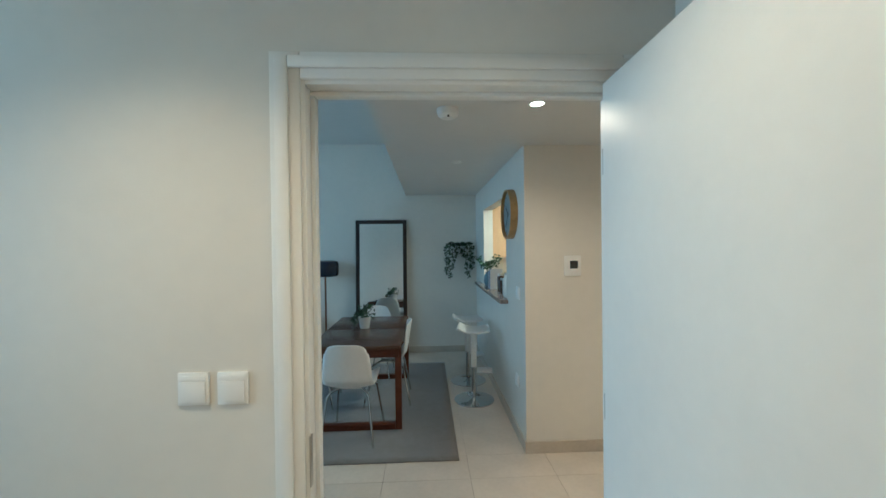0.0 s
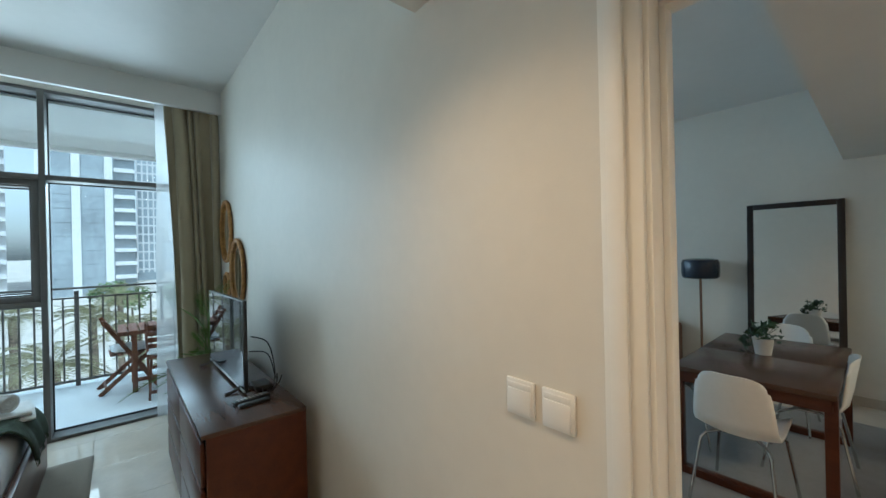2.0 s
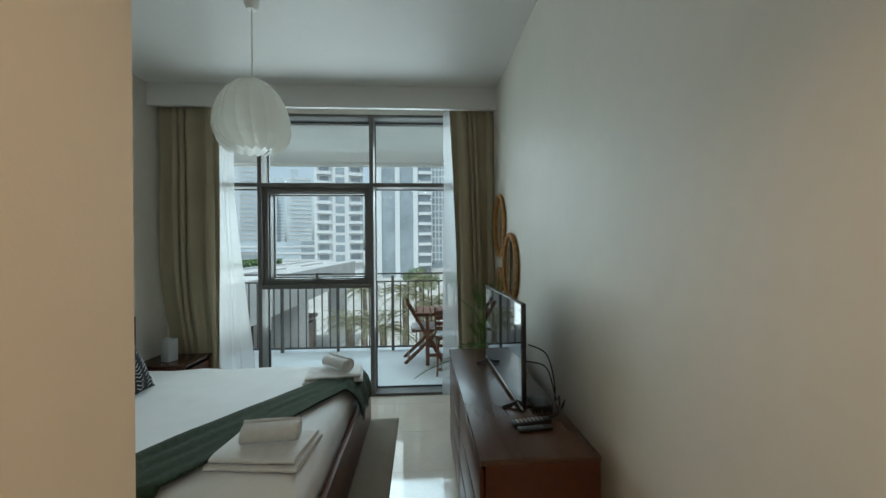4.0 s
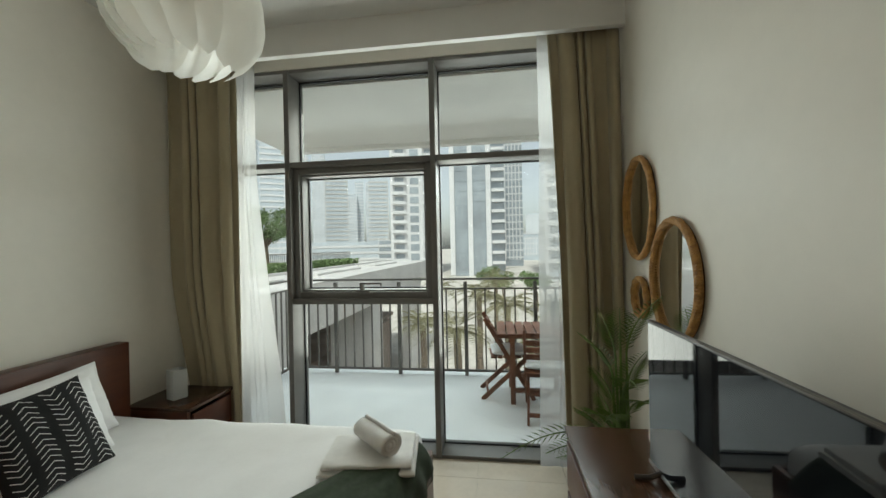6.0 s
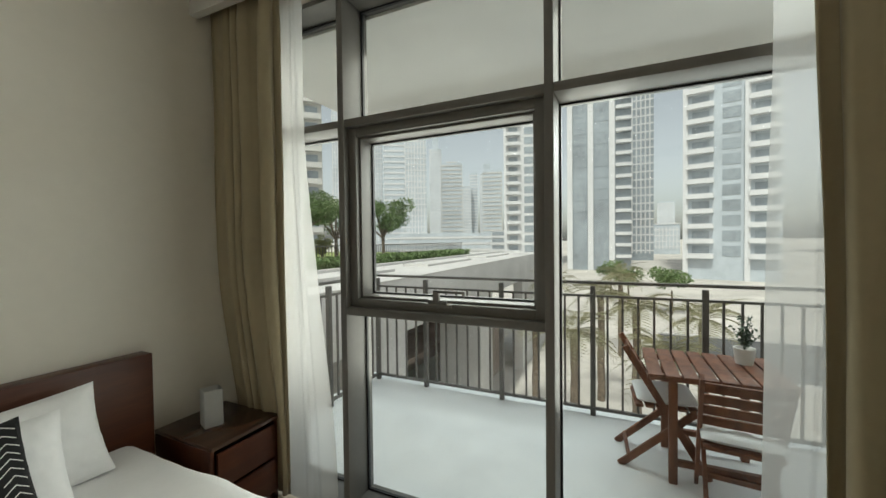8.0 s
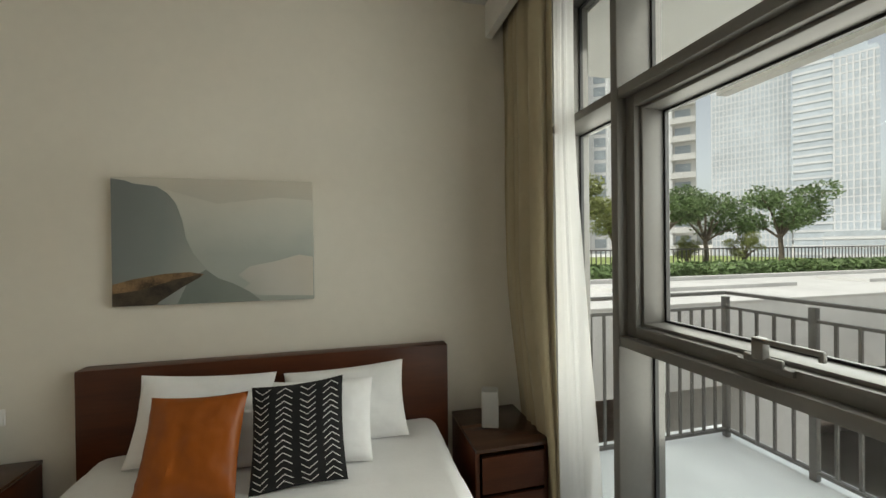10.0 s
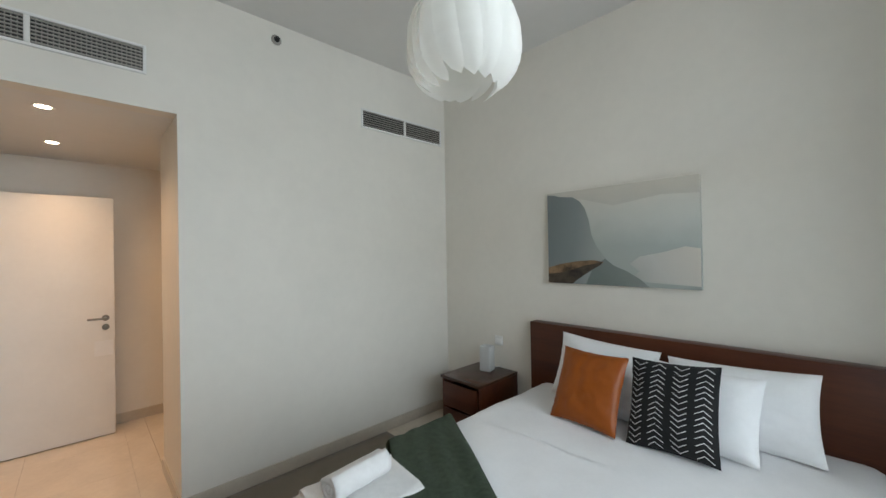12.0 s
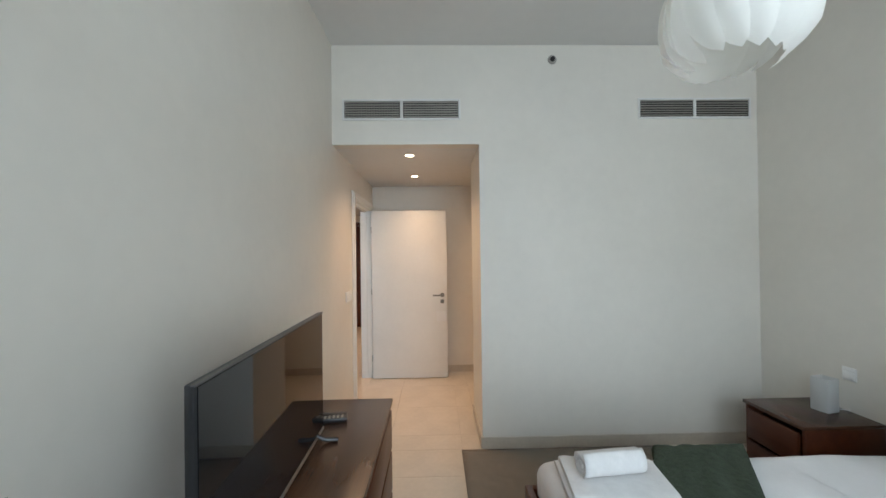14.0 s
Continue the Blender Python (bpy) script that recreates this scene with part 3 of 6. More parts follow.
def towels(m, label, roll_turn=12):
    th = thing("towel_stack", label, "towel", m, "towels on the bed")
    for k, (w, d, z) in enumerate(((0.44, 0.34, 0.0), (0.41, 0.31, 0.029))):
        def place(u, v, w=w, d=d, z=z):
            # a folded towel: a closed soft loop swept along its length
            ang = 2 * math.pi * v
            c, s = math.cos(ang), math.sin(ang)
            px = (abs(c) ** 0.35) * (1 if c > 0 else -1) * d / 2
            pz = (abs(s) ** 0.6) * (1 if s > 0 else -1) * 0.014
            return (u - 0.5) * w, px + wob(u * 3, v * 2, k, 2, 0.008), z + 0.014 + pz + wob(u * 4, v * 4, k + 2, 2, 0.006)
        bm = bmesh.new()
        g = sheet(bm, 16, 28, place)
        bmesh.ops.remove_doubles(bm, verts=bm.verts[:], dist=0.0006)
        for i in (0, -1):
            try:
                bm.faces.new([v for v in g[i] if v.is_valid])
            except ValueError:
                pass
        part("folded_towel", bm, TOWEL, th)
    # rolled towel: a spiral sheet
    bm = bmesh.new()
    def roll(u, v):
        ang = v * 2 * math.pi * 3.2
        r = 0.009 + 0.0172 * ang / (2 * math.pi)
        return (u - 0.5) * 0.27 + wob(v * 9, 1, 2, 1, 0.008), r * math.cos(ang), 0.052 + 0.064 + r * math.sin(ang) * 0.92 + wob(u * 4, v * 12, 1, 1, 0.003)
    sheet(bm, 12, 90, roll)
    ob = part("rolled_towel", bm, TOWEL, th, m=pose(0.02, 0, 0, 0, 0, roll_turn))
    so = ob.modifiers.new("thick", "SOLIDIFY")
    so.thickness = 0.016


towels(pose(-2.36, -0.255, 0.560, 0, 0, 84), "folded white towels with a rolled towel on the bed")
towels(pose(-3.48, -0.17, 0.566, 0, 0, 98), "folded white towels with a rolled towel on the bed", -50)


# ---- chests ----
def chest(name, label, category, m, w, d, h, cols, rows, group=""):
    """A drawer chest: front faces local -y, back at y = 0."""
    th = thing(name, label, category, m, group)
    for side in (-w / 2, w / 2 - 0.025):
        part("side_panel", boxes((side, -d + 0.02, 0.0, side + 0.025, 0, h - 0.022), r=0.002), WOOD, th)
    part("back_panel", boxes((-w / 2 + 0.025, -0.01, 0.02, w / 2 - 0.025, 0, h - 0.022)), WOOD, th)
    part("bottom_panel", boxes((-w / 2 + 0.025, -d + 0.05, 0.05, w / 2 - 0.025, -0.01, 0.07)), WOOD, th)
    part("plinth", boxes((-w / 2 + 0.025, -d + 0.05, 0.0, w / 2 - 0.025, -d + 0.065, 0.05), r=0.002), WOOD, th)
    part("top", boxes((-w / 2 - 0.002, -d - 0.002, h - 0.022, w / 2 + 0.002, 0.002, h), r=0.003), WOODTOP, th)
    cw, ch = (w - 0.06) / cols, (h - 0.022 - 0.075) / rows
    for i in range(cols):
        for j in range(rows):
            x0, z0 = -w / 2 + 0.03 + i * cw + 0.003, 0.065 + j * ch + 0.003
            dr = part("drawer", boxes((x0, -d, z0, x0 + cw - 0.006, -d + 0.018, z0 + ch - 0.022), r=0.003), WOOD, th)
            part("drawer_box", boxes((x0 + 0.02, -d + 0.018, z0 + 0.02, x0 + cw - 0.026, -0.03, z0 + ch - 0.05)), WOODTOP, dr)
    return th


chest("dresser", "long dark reddish-brown wooden dresser with six drawers", "dresser", pose(-2.666, 1.225, 0), 1.625, 0.475, 0.768, 2, 3)
NS = "bedside chests"
chest("nightstand", "dark reddish-brown wooden nightstand with two drawers beside the bed", "nightstand", pose(-1.585, -2.132, 0, 0, 0, 180), 0.43, 0.50, 0.53, 1, 2, NS)
chest("nightstand", "dark reddish-brown wooden nightstand with two drawers by the curtain", "nightstand", pose(-4.225, -2.132, 0, 0, 0, 180), 0.43, 0.50, 0.53, 1, 2, NS)


# ---- television ----
def television():
    t = thing("television", "flat black television standing on two feet on the dresser", "television", pose(-2.71, 1.01, 0.768, 0, 0, 1))
    w, z0, z1 = 0.47, 0.018, 0.545
    part("casing", boxes((-w, 0.0, z0, w, 0.022, z1), r=0.004), PLASTICBLACK, t)
    part("rear_housing", boxes((-0.30, 0.022, z0 + 0.03, 0.30, 0.065, 0.36), r=0.015), PLASTICBLACK, t)
    part("screen", boxes((-w + 0.010, -0.0025, z0 + 0.018, w - 0.010, 0.0, z1 - 0.008)), SCREEN, t)
    part("top_trim", boxes((-w, -0.004, z1 - 0.004, w, 0.008, z1 + 0.001), r=0.001), RAILM, t)
    part("bottom_trim", boxes((-w, -0.004, z0, w, 0.006, z0 + 0.012), r=0.001), STEEL, t)
    for s in (-1, 1):
        bm = bmesh.new()
        tube(bm, [(s * 0.39, -0.085, 0.006), (s * 0.38, -0.035, 0.012), (s * 0.375, 0.01, 0.035), (s * 0.38, 0.05, 0.012), (s * 0.39, 0.09, 0.006)], 0.009, 8)
        part("foot", bm, PLASTICBLACK, t)
    r = thing("remote_control", "black remote control lying on the dresser", "remote", pose(-2.135, 1.03, 0.768, 0, 0, 10))
    part("casing", boxes((-0.022, -0.095, 0.0, 0.022, 0.095, 0.022), r=0.006), PLASTICBLACK, r)
    for i in range(3):
        for j in range(7):
            part("button", boxes((-0.014 + i * 0.011, -0.075 + j * 0.02, 0.021, -0.007 + i * 0.011, -0.066 + j * 0.02, 0.0245)), VENTGREY, r)
    r = thing("remote_control", "slim black remote control lying beside another", "remote", pose(-2.075, 1.03, 0.768, 0, 0, 6))
    part("casing", boxes((-0.018, -0.08, 0.0, 0.018, 0.08, 0.018), r=0.006), PLASTICBLACK, r)
    c = thing("television_cable", "loose black cables behind the television", "cable", pose(-2.5, 1.15, 0.775))
    for k, pts in enumerate(([(0.12, -0.06, 0.30), (0.17, 0.02, 0.26), (0.20, 0.05, 0.12), (0.22, 0.04, 0.01), (0.30, -0.02, 0.008), (0.36, 0.02, 0.05), (0.34, 0.05, 0.09), (0.28, 0.05, 0.02)],
                             [(0.08, -0.06, 0.2), (0.14, 0.03, 0.18), (0.22, 0.05, 0.05), (0.32, 0.03, 0.10), (0.38, 0.0, 0.04), (0.30, -0.04, 0.006), (0.2, -0.02, 0.006)])):
        bm = bmesh.new()
        fine = []
        for i in range(len(pts) - 1):
            p0, p1, p2, p3 = (Vector(pts[max(0, min(len(pts) - 1, i + o))]) for o in (-1, 0, 1, 2))
            for q in range(6):
                s = q / 6
                fine.append(0.5 * ((2 * p1) + (p2 - p0) * s + (2 * p0 - 5 * p1 + 4 * p2 - p3) * s * s + (3 * p1 - p0 - 3 * p2 + p3) * s ** 3))
        tube(bm, fine, 0.0035, 6)
        part("cable", bm, PLASTICBLACK, c)
    b = thing("set_top_box", "small black box behind the television", "box", pose(-2.33, 1.13, 0.768))
    part("casing", boxes((-0.07, -0.045, 0, 0.07, 0.045, 0.03), r=0.005), PLASTICBLACK, b)


television()


# ---- round mirrors on the wall ----
def wall_mirror(label, x, z, w, h, braid):
    t = thing("wall_mirror", label, "mirror", pose(x, NY, z), "rattan mirrors")
    n = 96
    bm = bmesh.new()
    ring = [bm.verts.new(((w / 2 - 0.02) * math.cos(2 * math.pi * k / n), -0.014, (h / 2 - 0.02) * math.sin(2 * math.pi * k / n))) for k in range(n)]
    bm.faces.new(ring)
    part("glass", bm, MIRROR, t, smooth=False)
    bm = bmesh.new()
    bmesh.ops.create_cone(bm, cap_ends=True, segments=48, radius1=0.5, radius2=0.5, depth=0.010, matrix=Matrix.LocRotScale((0, -0.006, 0), Euler((radians(90), 0, 0)), None))
    bmesh.ops.scale(bm, vec=(w - 0.03, 1, h - 0.03), verts=bm.verts[:])
    part("backing", bm, WOODTOP, t)
    strands = 3 if braid else 2
    for s in range(strands):
        pts = []
        for k in range(240):
            a = 2 * math.pi * k / 240
            ph = a * (42 if braid else 5) + 2 * math.pi * s / strands
            off = 0.011 * math.cos(ph) if braid else 0.004 * math.cos(ph)
            pts.append(((w / 2 - 0.022 + off) * math.cos(a), -0.022 + (0.009 if braid else 0.003) * math.sin(ph), (h / 2 - 0.022 + off) * math.sin(a)))
        bm = bmesh.new()
        tube(bm, pts, 0.0105 if braid else 0.0155, 7, closed=True)
        part("rattan_strand", bm, RATTAN, t)


wall_mirror("oval mirror in a smooth rattan frame on the wall", -4.065, 1.805, 0.47, 0.63, False)
wall_mirror("large oval mirror in a braided rattan frame", -3.635, 1.415, 0.51, 0.62, True)
wall_mirror("small round mirror in a rattan frame", -4.06, 1.28, 0.25, 0.262, False)


# ---- jug on the dresser ----
def jug():
    t = thing("jug", "white rounded jug with a grey handle behind the television", "jug", pose(-3.31, 1.12, 0.768))
    bm = bmesh.new()
    lathe(bm, [(0.001, 0), (0.058, 0), (0.068, 0.03), (0.066, 0.13), (0.056, 0.19), (0.046, 0.225), (0.030, 0.242), (0.001, 0.246)], 32)
    part("body", bm, SHELLWHITE, t)
    bm = bmesh.new()
    tube(bm, [(-0.050, -0.01, 0.205), (-0.078, -0.014, 0.195), (-0.096, -0.016, 0.15), (-0.094, -0.016, 0.09), (-0.078, -0.014, 0.055), (-0.064, -0.01, 0.045)], 0.008, 10)
    part("handle", bm, VENTGREY, t)
    bm = bmesh.new()
    cyl(bm, (-0.05, -0.012, 0.222), (-0.072, -0.016, 0.228), 0.005, n=10)
    part("lid_button", bm, SHELLWHITE, t)


jug()


# ---- potted palm ----
def frond(bm, base, az, length, rise, droop, n=19, leaf=0.14):
    """One feather leaf: an arched rib with pairs of narrow leaflets."""
    d = Vector((math.cos(az), math.sin(az), 0))
    side = Vector((-d.y, d.x, 0))
    pts = []
    for i in range(n + 1):
        u = i / n
        pts.append(Vector(base) + d * (length * (u * 0.85 + 0.1 * u * u)) * math.cos(rise * (1 - 0.5 * u)) + Vector((0, 0, length * (math.sin(rise) * u - droop * u * u))))
    tube(bm, pts, [0.006 * (1 - 0.8 * i / n) + 0.0008 for i in range(n + 1)], 5)
    for i in range(2, n + 1):
        u = i / n
        fwd = (pts[i] - pts[i - 1]).normalized()
        ln = leaf * math.sin(math.pi * min(1, 0.18 + 0.78 * u)) ** 0.8
        for s in (-1, 1):
            way = (fwd * 0.58 + side * s * 0.82 + Vector((0, 0, 0.16))).normalized()
            wid = fwd * ln * 0.034
            p, q, r = pts[i], pts[i] + way * ln * 0.5, pts[i] + way * ln + Vector((0, 0, -0.12 * ln))
            a, b2, c, e = bm.verts.new(p), bm.verts.new(q + wid), bm.verts.new(r), bm.verts.new(q - wid)
            bm.faces.new((a, b2, c))
            bm.faces.new((a, c, e))


def palm():
    t = thing("potted_palm", "green feathery parlour palm in a pot beside the dresser", "plant", pose(-3.84, 1.11, 0))
    bm = bmesh.new()
    lathe(bm, [(0.001, 0), (0.12, 0), (0.15, 0.27), (0.155, 0.30), (0.14, 0.30), (0.135, 0.25), (0.001, 0.25)], 32)
    part("pot", bm, POT, t)
    bm = bmesh.new()
    lathe(bm, [(0.001, 0.262), (0.135, 0.256)], 24)
    part("soil", bm, SOIL, t)
    rnd = random.Random(5)
    # azimuth, length, rise, droop, stem height
    spec = [(-1.50, 0.60, 0.50, 0.62, 0.30), (-1.30, 0.40, 0.75, 0.55, 0.22),
            (0.3, 0.34, 1.38, 0.08, 0.86), (-0.3, 0.34, 1.32, 0.12, 0.82), (-2.9, 0.24, 1.42, 0.06, 0.80), (-1.2, 0.26, 1.40, 0.08, 0.70), (0.1, 0.30, 1.42, 0.05, 0.60),
            (-0.15, 0.42, 0.95, 0.42, 0.60), (0.05, 0.40, 1.05, 0.35, 0.46), (-0.5, 0.36, 0.95, 0.45, 0.42), (-0.35, 0.36, 0.75, 0.45, 0.30), (0.1, 0.34, 0.8, 0.45, 0.26),
            (-2.7, 0.22, 1.25, 0.25, 0.50), (-2.9, 0.24, 1.20, 0.28, 0.32), (-0.9, 0.28, 1.15, 0.32, 0.36), (-1.9, 0.24, 1.20, 0.28, 0.28),
            (-0.7, 0.34, 0.6, 0.50, 0.14), (-1.7, 0.30, 0.6, 0.50, 0.14), (-1.2, 0.28, 1.30, 0.18, 0.26)]
    for az, ln, rise, droop, z in spec:
        bm = bmesh.new()
        stem = Vector((0.03 * math.cos(az), 0.03 * math.sin(az), 0.25))
        top = Vector((0.05 * math.cos(az), 0.05 * math.sin(az), 0.25 + z * 0.90))
        tube(bm, [stem, (stem + top) / 2 + Vector((rnd.uniform(-0.01, 0.01), rnd.uniform(-0.01, 0.01), 0)), top], [0.009, 0.008, 0.006], 6)
        frond(bm, top, az, ln * 1.08, rise, droop, 18, 0.115)
        part("frond", bm, LEAF, t)


palm()


# ---- curtains ----
def curtain(name, label, top, foot, x, x_foot, z0, z1, folds, amp, amp_foot, material, group, thick=0.004, seed=0, start=0.75):
    """A hanging cloth: its edges in y at the top and at the foot, gathered in pleats of uneven width."""
    t = thing(name, label, "curtain", None, group)
    def place(u, v):
        # u across, v up; low down the cloth draws in
        low = max(0.0, 1 - v / start)
        low = low * (2 - low) if start >= 1 else low * low * (3 - 2 * low)
        uu = u + 0.35 / folds * math.sin(2 * math.pi * u * folds / 2.7 + seed) + 0.02 * math.sin(3 * v + 5 * u + seed)
        ph = folds * 2 * math.pi * uu
        y0, y1 = (a + (b - a) * low for a, b in zip(top, foot))
        a = (amp + (amp_foot - amp) * low) * (0.72 + 0.28 * math.sin(7 * u + seed)) * (1 - 0.35 * max(0.0, v - 0.9) * 10)
        # sharp valleys and round crests
        c = math.cos(ph)
        wave = c + 0.28 * math.cos(2 * ph + 0.6) + 0.12 * math.sin(3 * ph + 2 * v + seed)
        xc = x + (x_foot - x) * low
        return xc + a * wave + wob(u * 4, v * 3, seed, 1.5, 0.010 * min(1, amp / 0.05)), y0 + (y1 - y0) * u + 0.45 * a * math.sin(2 * ph) + wob(u * 3, v * 3, seed + 4, 1, 0.012), z0 + (z1 - z0) * v
    bm = bmesh.new()
    sheet(bm, int(folds * 26), 32, place)
    ob = part("drape", bm, material, t)
    if thick:
        so = ob.modifiers.new("thick", "SOLIDIFY")
        so.thickness = thick
    return t


curtain("curtain", "heavy beige curtain drawn aside beside the window", (0.835, 1.285), (0.945, 1.285), -4.390, -4.405, 0.015, 3.16, 4.4, 0.044, 0.050, CURTAIN, "heavy curtains", seed=1, start=1.0)
curtain("curtain", "heavy beige curtain drawn aside by the nightstand", (-2.12, -1.545), (-1.97, -1.585), -4.390, -4.466, 0.015, 3.16, 4.6, 0.046, 0.013, CURTAIN, "heavy curtains", seed=2, start=0.5)
curtain("sheer_curtain", "thin white sheer curtain gathered beside the window", (0.775, 1.05), (0.745, 1.02), -4.470, -4.478, 0.01, 3.16, 2.0, 0.006, 0.006, SHEER, "sheer curtains", thick=0, seed=3)
curtain("sheer_curtain", "thin white sheer curtain gathered beside the window", (-1.60, -1.41), (-1.60, -1.21), -4.470, -4.478, 0.01, 3.16, 2.2, 0.005, 0.006, SHEER, "sheer curtains", thick=0, seed=4)
solid("trim_curtain_track", boxes((-4.40, SY + 0.01, 3.16, -4.37, NY - 0.01, 3.19), (-4.48, SY + 0.01, 3.16, -4.45, NY - 0.01, 3.19), (-4.41, SY + 0.01, 3.19, -4.36, NY - 0.01, CEILZ), (-4.49, SY + 0.01, 3.19, -4.44, NY - 0.01, CEILZ)), WHITEPLASTIC, "white curtain tracks behind the pelmet", "curtain track")


# ---- pendant lamp of hanging white blades ----
PZ = 2.182


def pendant():
    t = thing("pendant_lamp", "white pendant lamp of curved hanging plastic blades", "lamp", pose(-2.757, -0.485, PZ))
    H = CEILZ - PZ
    bm = bmesh.new()
    lathe(bm, [(0.001, H - 0.20), (0.028, H - 0.20), (0.045, H - 0.16), (0.062, H), (0.001, H)], 24)
    part("ceiling_cup", bm, SHADE, t)
    bm = bmesh.new()
    cyl(bm, (0, 0, 0.40), (0, 0, H - 0.19), 0.004, n=8)
    part("cord", bm, WHITEPLASTIC, t)
    bm = bmesh.new()
    cyl(bm, (0, 0, 0.29), (0, 0, 0.42), 0.022)
    part("lamp_holder", bm, WHITEPLASTIC, t)
    bm = bmesh.new()
    bmesh.ops.create_uvsphere(bm, u_segments=20, v_segments=12, radius=0.045, matrix=Matrix.Translation((0, 0, 0.25)))
    part("bulb", bm, SHADE, t)
    bm = bmesh.new()
    for z, r in ((0.41, 0.07), (0.24, 0.165)):
        tube(bm, [(r * math.cos(2 * math.pi * k / 32), r * math.sin(2 * math.pi * k / 32), z) for k in range(32)], 0.004, 6, closed=True)
    for k in range(3):
        a = 2 * math.pi * k / 3
        tube(bm, [(0.0, 0.0, 0.41), (0.07 * math.cos(a), 0.07 * math.sin(a), 0.41)], 0.003, 6)
        tube(bm, [(0.07 * math.cos(a), 0.07 * math.sin(a), 0.41), (0.165 * math.cos(a), 0.165 * math.sin(a), 0.24)], 0.003, 6)
    part("wire_frame", bm, WHITEPLASTIC, t)
    # blades: broad tongues that overlap round the barrel and lean to one side
    H2 = 0.435
    prof = [(0.0, 0.122), (0.03, 0.156), (0.08, 0.189), (0.14, 0.198), (0.22, 0.192), (0.29, 0.175), (0.35, 0.146), (0.40, 0.100), (0.435, 0.055)]
    def radius(z):
        for (za, ra), (zb, rb) in zip(prof, prof[1:]):
            if z <= zb:
                f = (z - za) / (zb - za)
                return ra + (rb - ra) * f
        return prof[-1][1]
    def tongue(short, tuck):
        def place(u, v):
            # u down the blade, v across it
            z = H2 - (H2 - short) * u
            s = v * 2 - 1
            tip = max(0.0, (u - 0.62) / 0.38)
            half = 0.062 * (0.45 + 0.55 * min(1, u / 0.35)) * math.sqrt(max(0.0, 1 - tip ** 2.0))
            lean_by = 0.075 * max(0.0, u - 0.25) ** 1.5
            r = radius(z) * tuck + 0.33 * half * s * min(1, 2.2 * u) + 0.12 * half * (1 - s * s)
            a = (s * half + lean_by) / max(0.10, r)
            return r * math.cos(a), r * math.sin(a), z
        bm = bmesh.new()
        sheet(bm, 26, 8, place)
        bmesh.ops.remove_doubles(bm, verts=bm.verts[:], dist=0.0005)
        return finish("blade", bm, BLADE)
    rnd = random.Random(3)
    for count, short, tuck, name in ((17, 0.0, 1.0, "blade"),):
        me = tongue(short, tuck)
        for k in range(count):
            ob = new(name, me)
            ob.parent = t
            ob.matrix_basis = Matrix.Translation((0, 0, rnd.uniform(-0.020, 0.006))) @ Euler((0, 0, 2 * math.pi * k / count + rnd.uniform(-0.03, 0.03))).to_matrix().to_4x4()


pendant()


# ---- bedside lamps: frosted square glass ----
def bedside(m, label):
    t = thing("table_lamp", label, "lamp", m, "bedside lamps")
    bm = boxes((-0.05, -0.05, 0.0, 0.05, 0.05, 0.215), r=0.008)
    top = [f for f in bm.faces if f.calc_center_median().z > 0.212 and abs(f.normal.z) > 0.9]
    ins = bmesh.ops.inset_region(bm, faces=top, thickness=0.006)
    bmesh.ops.translate(bm, verts=list({v for f in top for v in f.verts}), vec=(0, 0, -0.05))
    part("shade", bm, FROST, t, "frosted white glass shade")
    bm = bmesh.new()
    tube(bm, [(0.0, -0.045, 0.01), (0.0, -0.09, 0.004), (-0.04, -0.13, 0.004), (-0.05, -0.16, 0.004)], 0.003, 6)
    part("cord", bm, WHITEPLASTIC, t)


bedside(pose(-1.585, -1.99, 0.53, 0, 0, 12), "square frosted white glass lamp standing on a nightstand")
bedside(pose(-4.185, -1.89, 0.53, 0, 0, -20), "square frosted white glass lamp standing near the curtain")


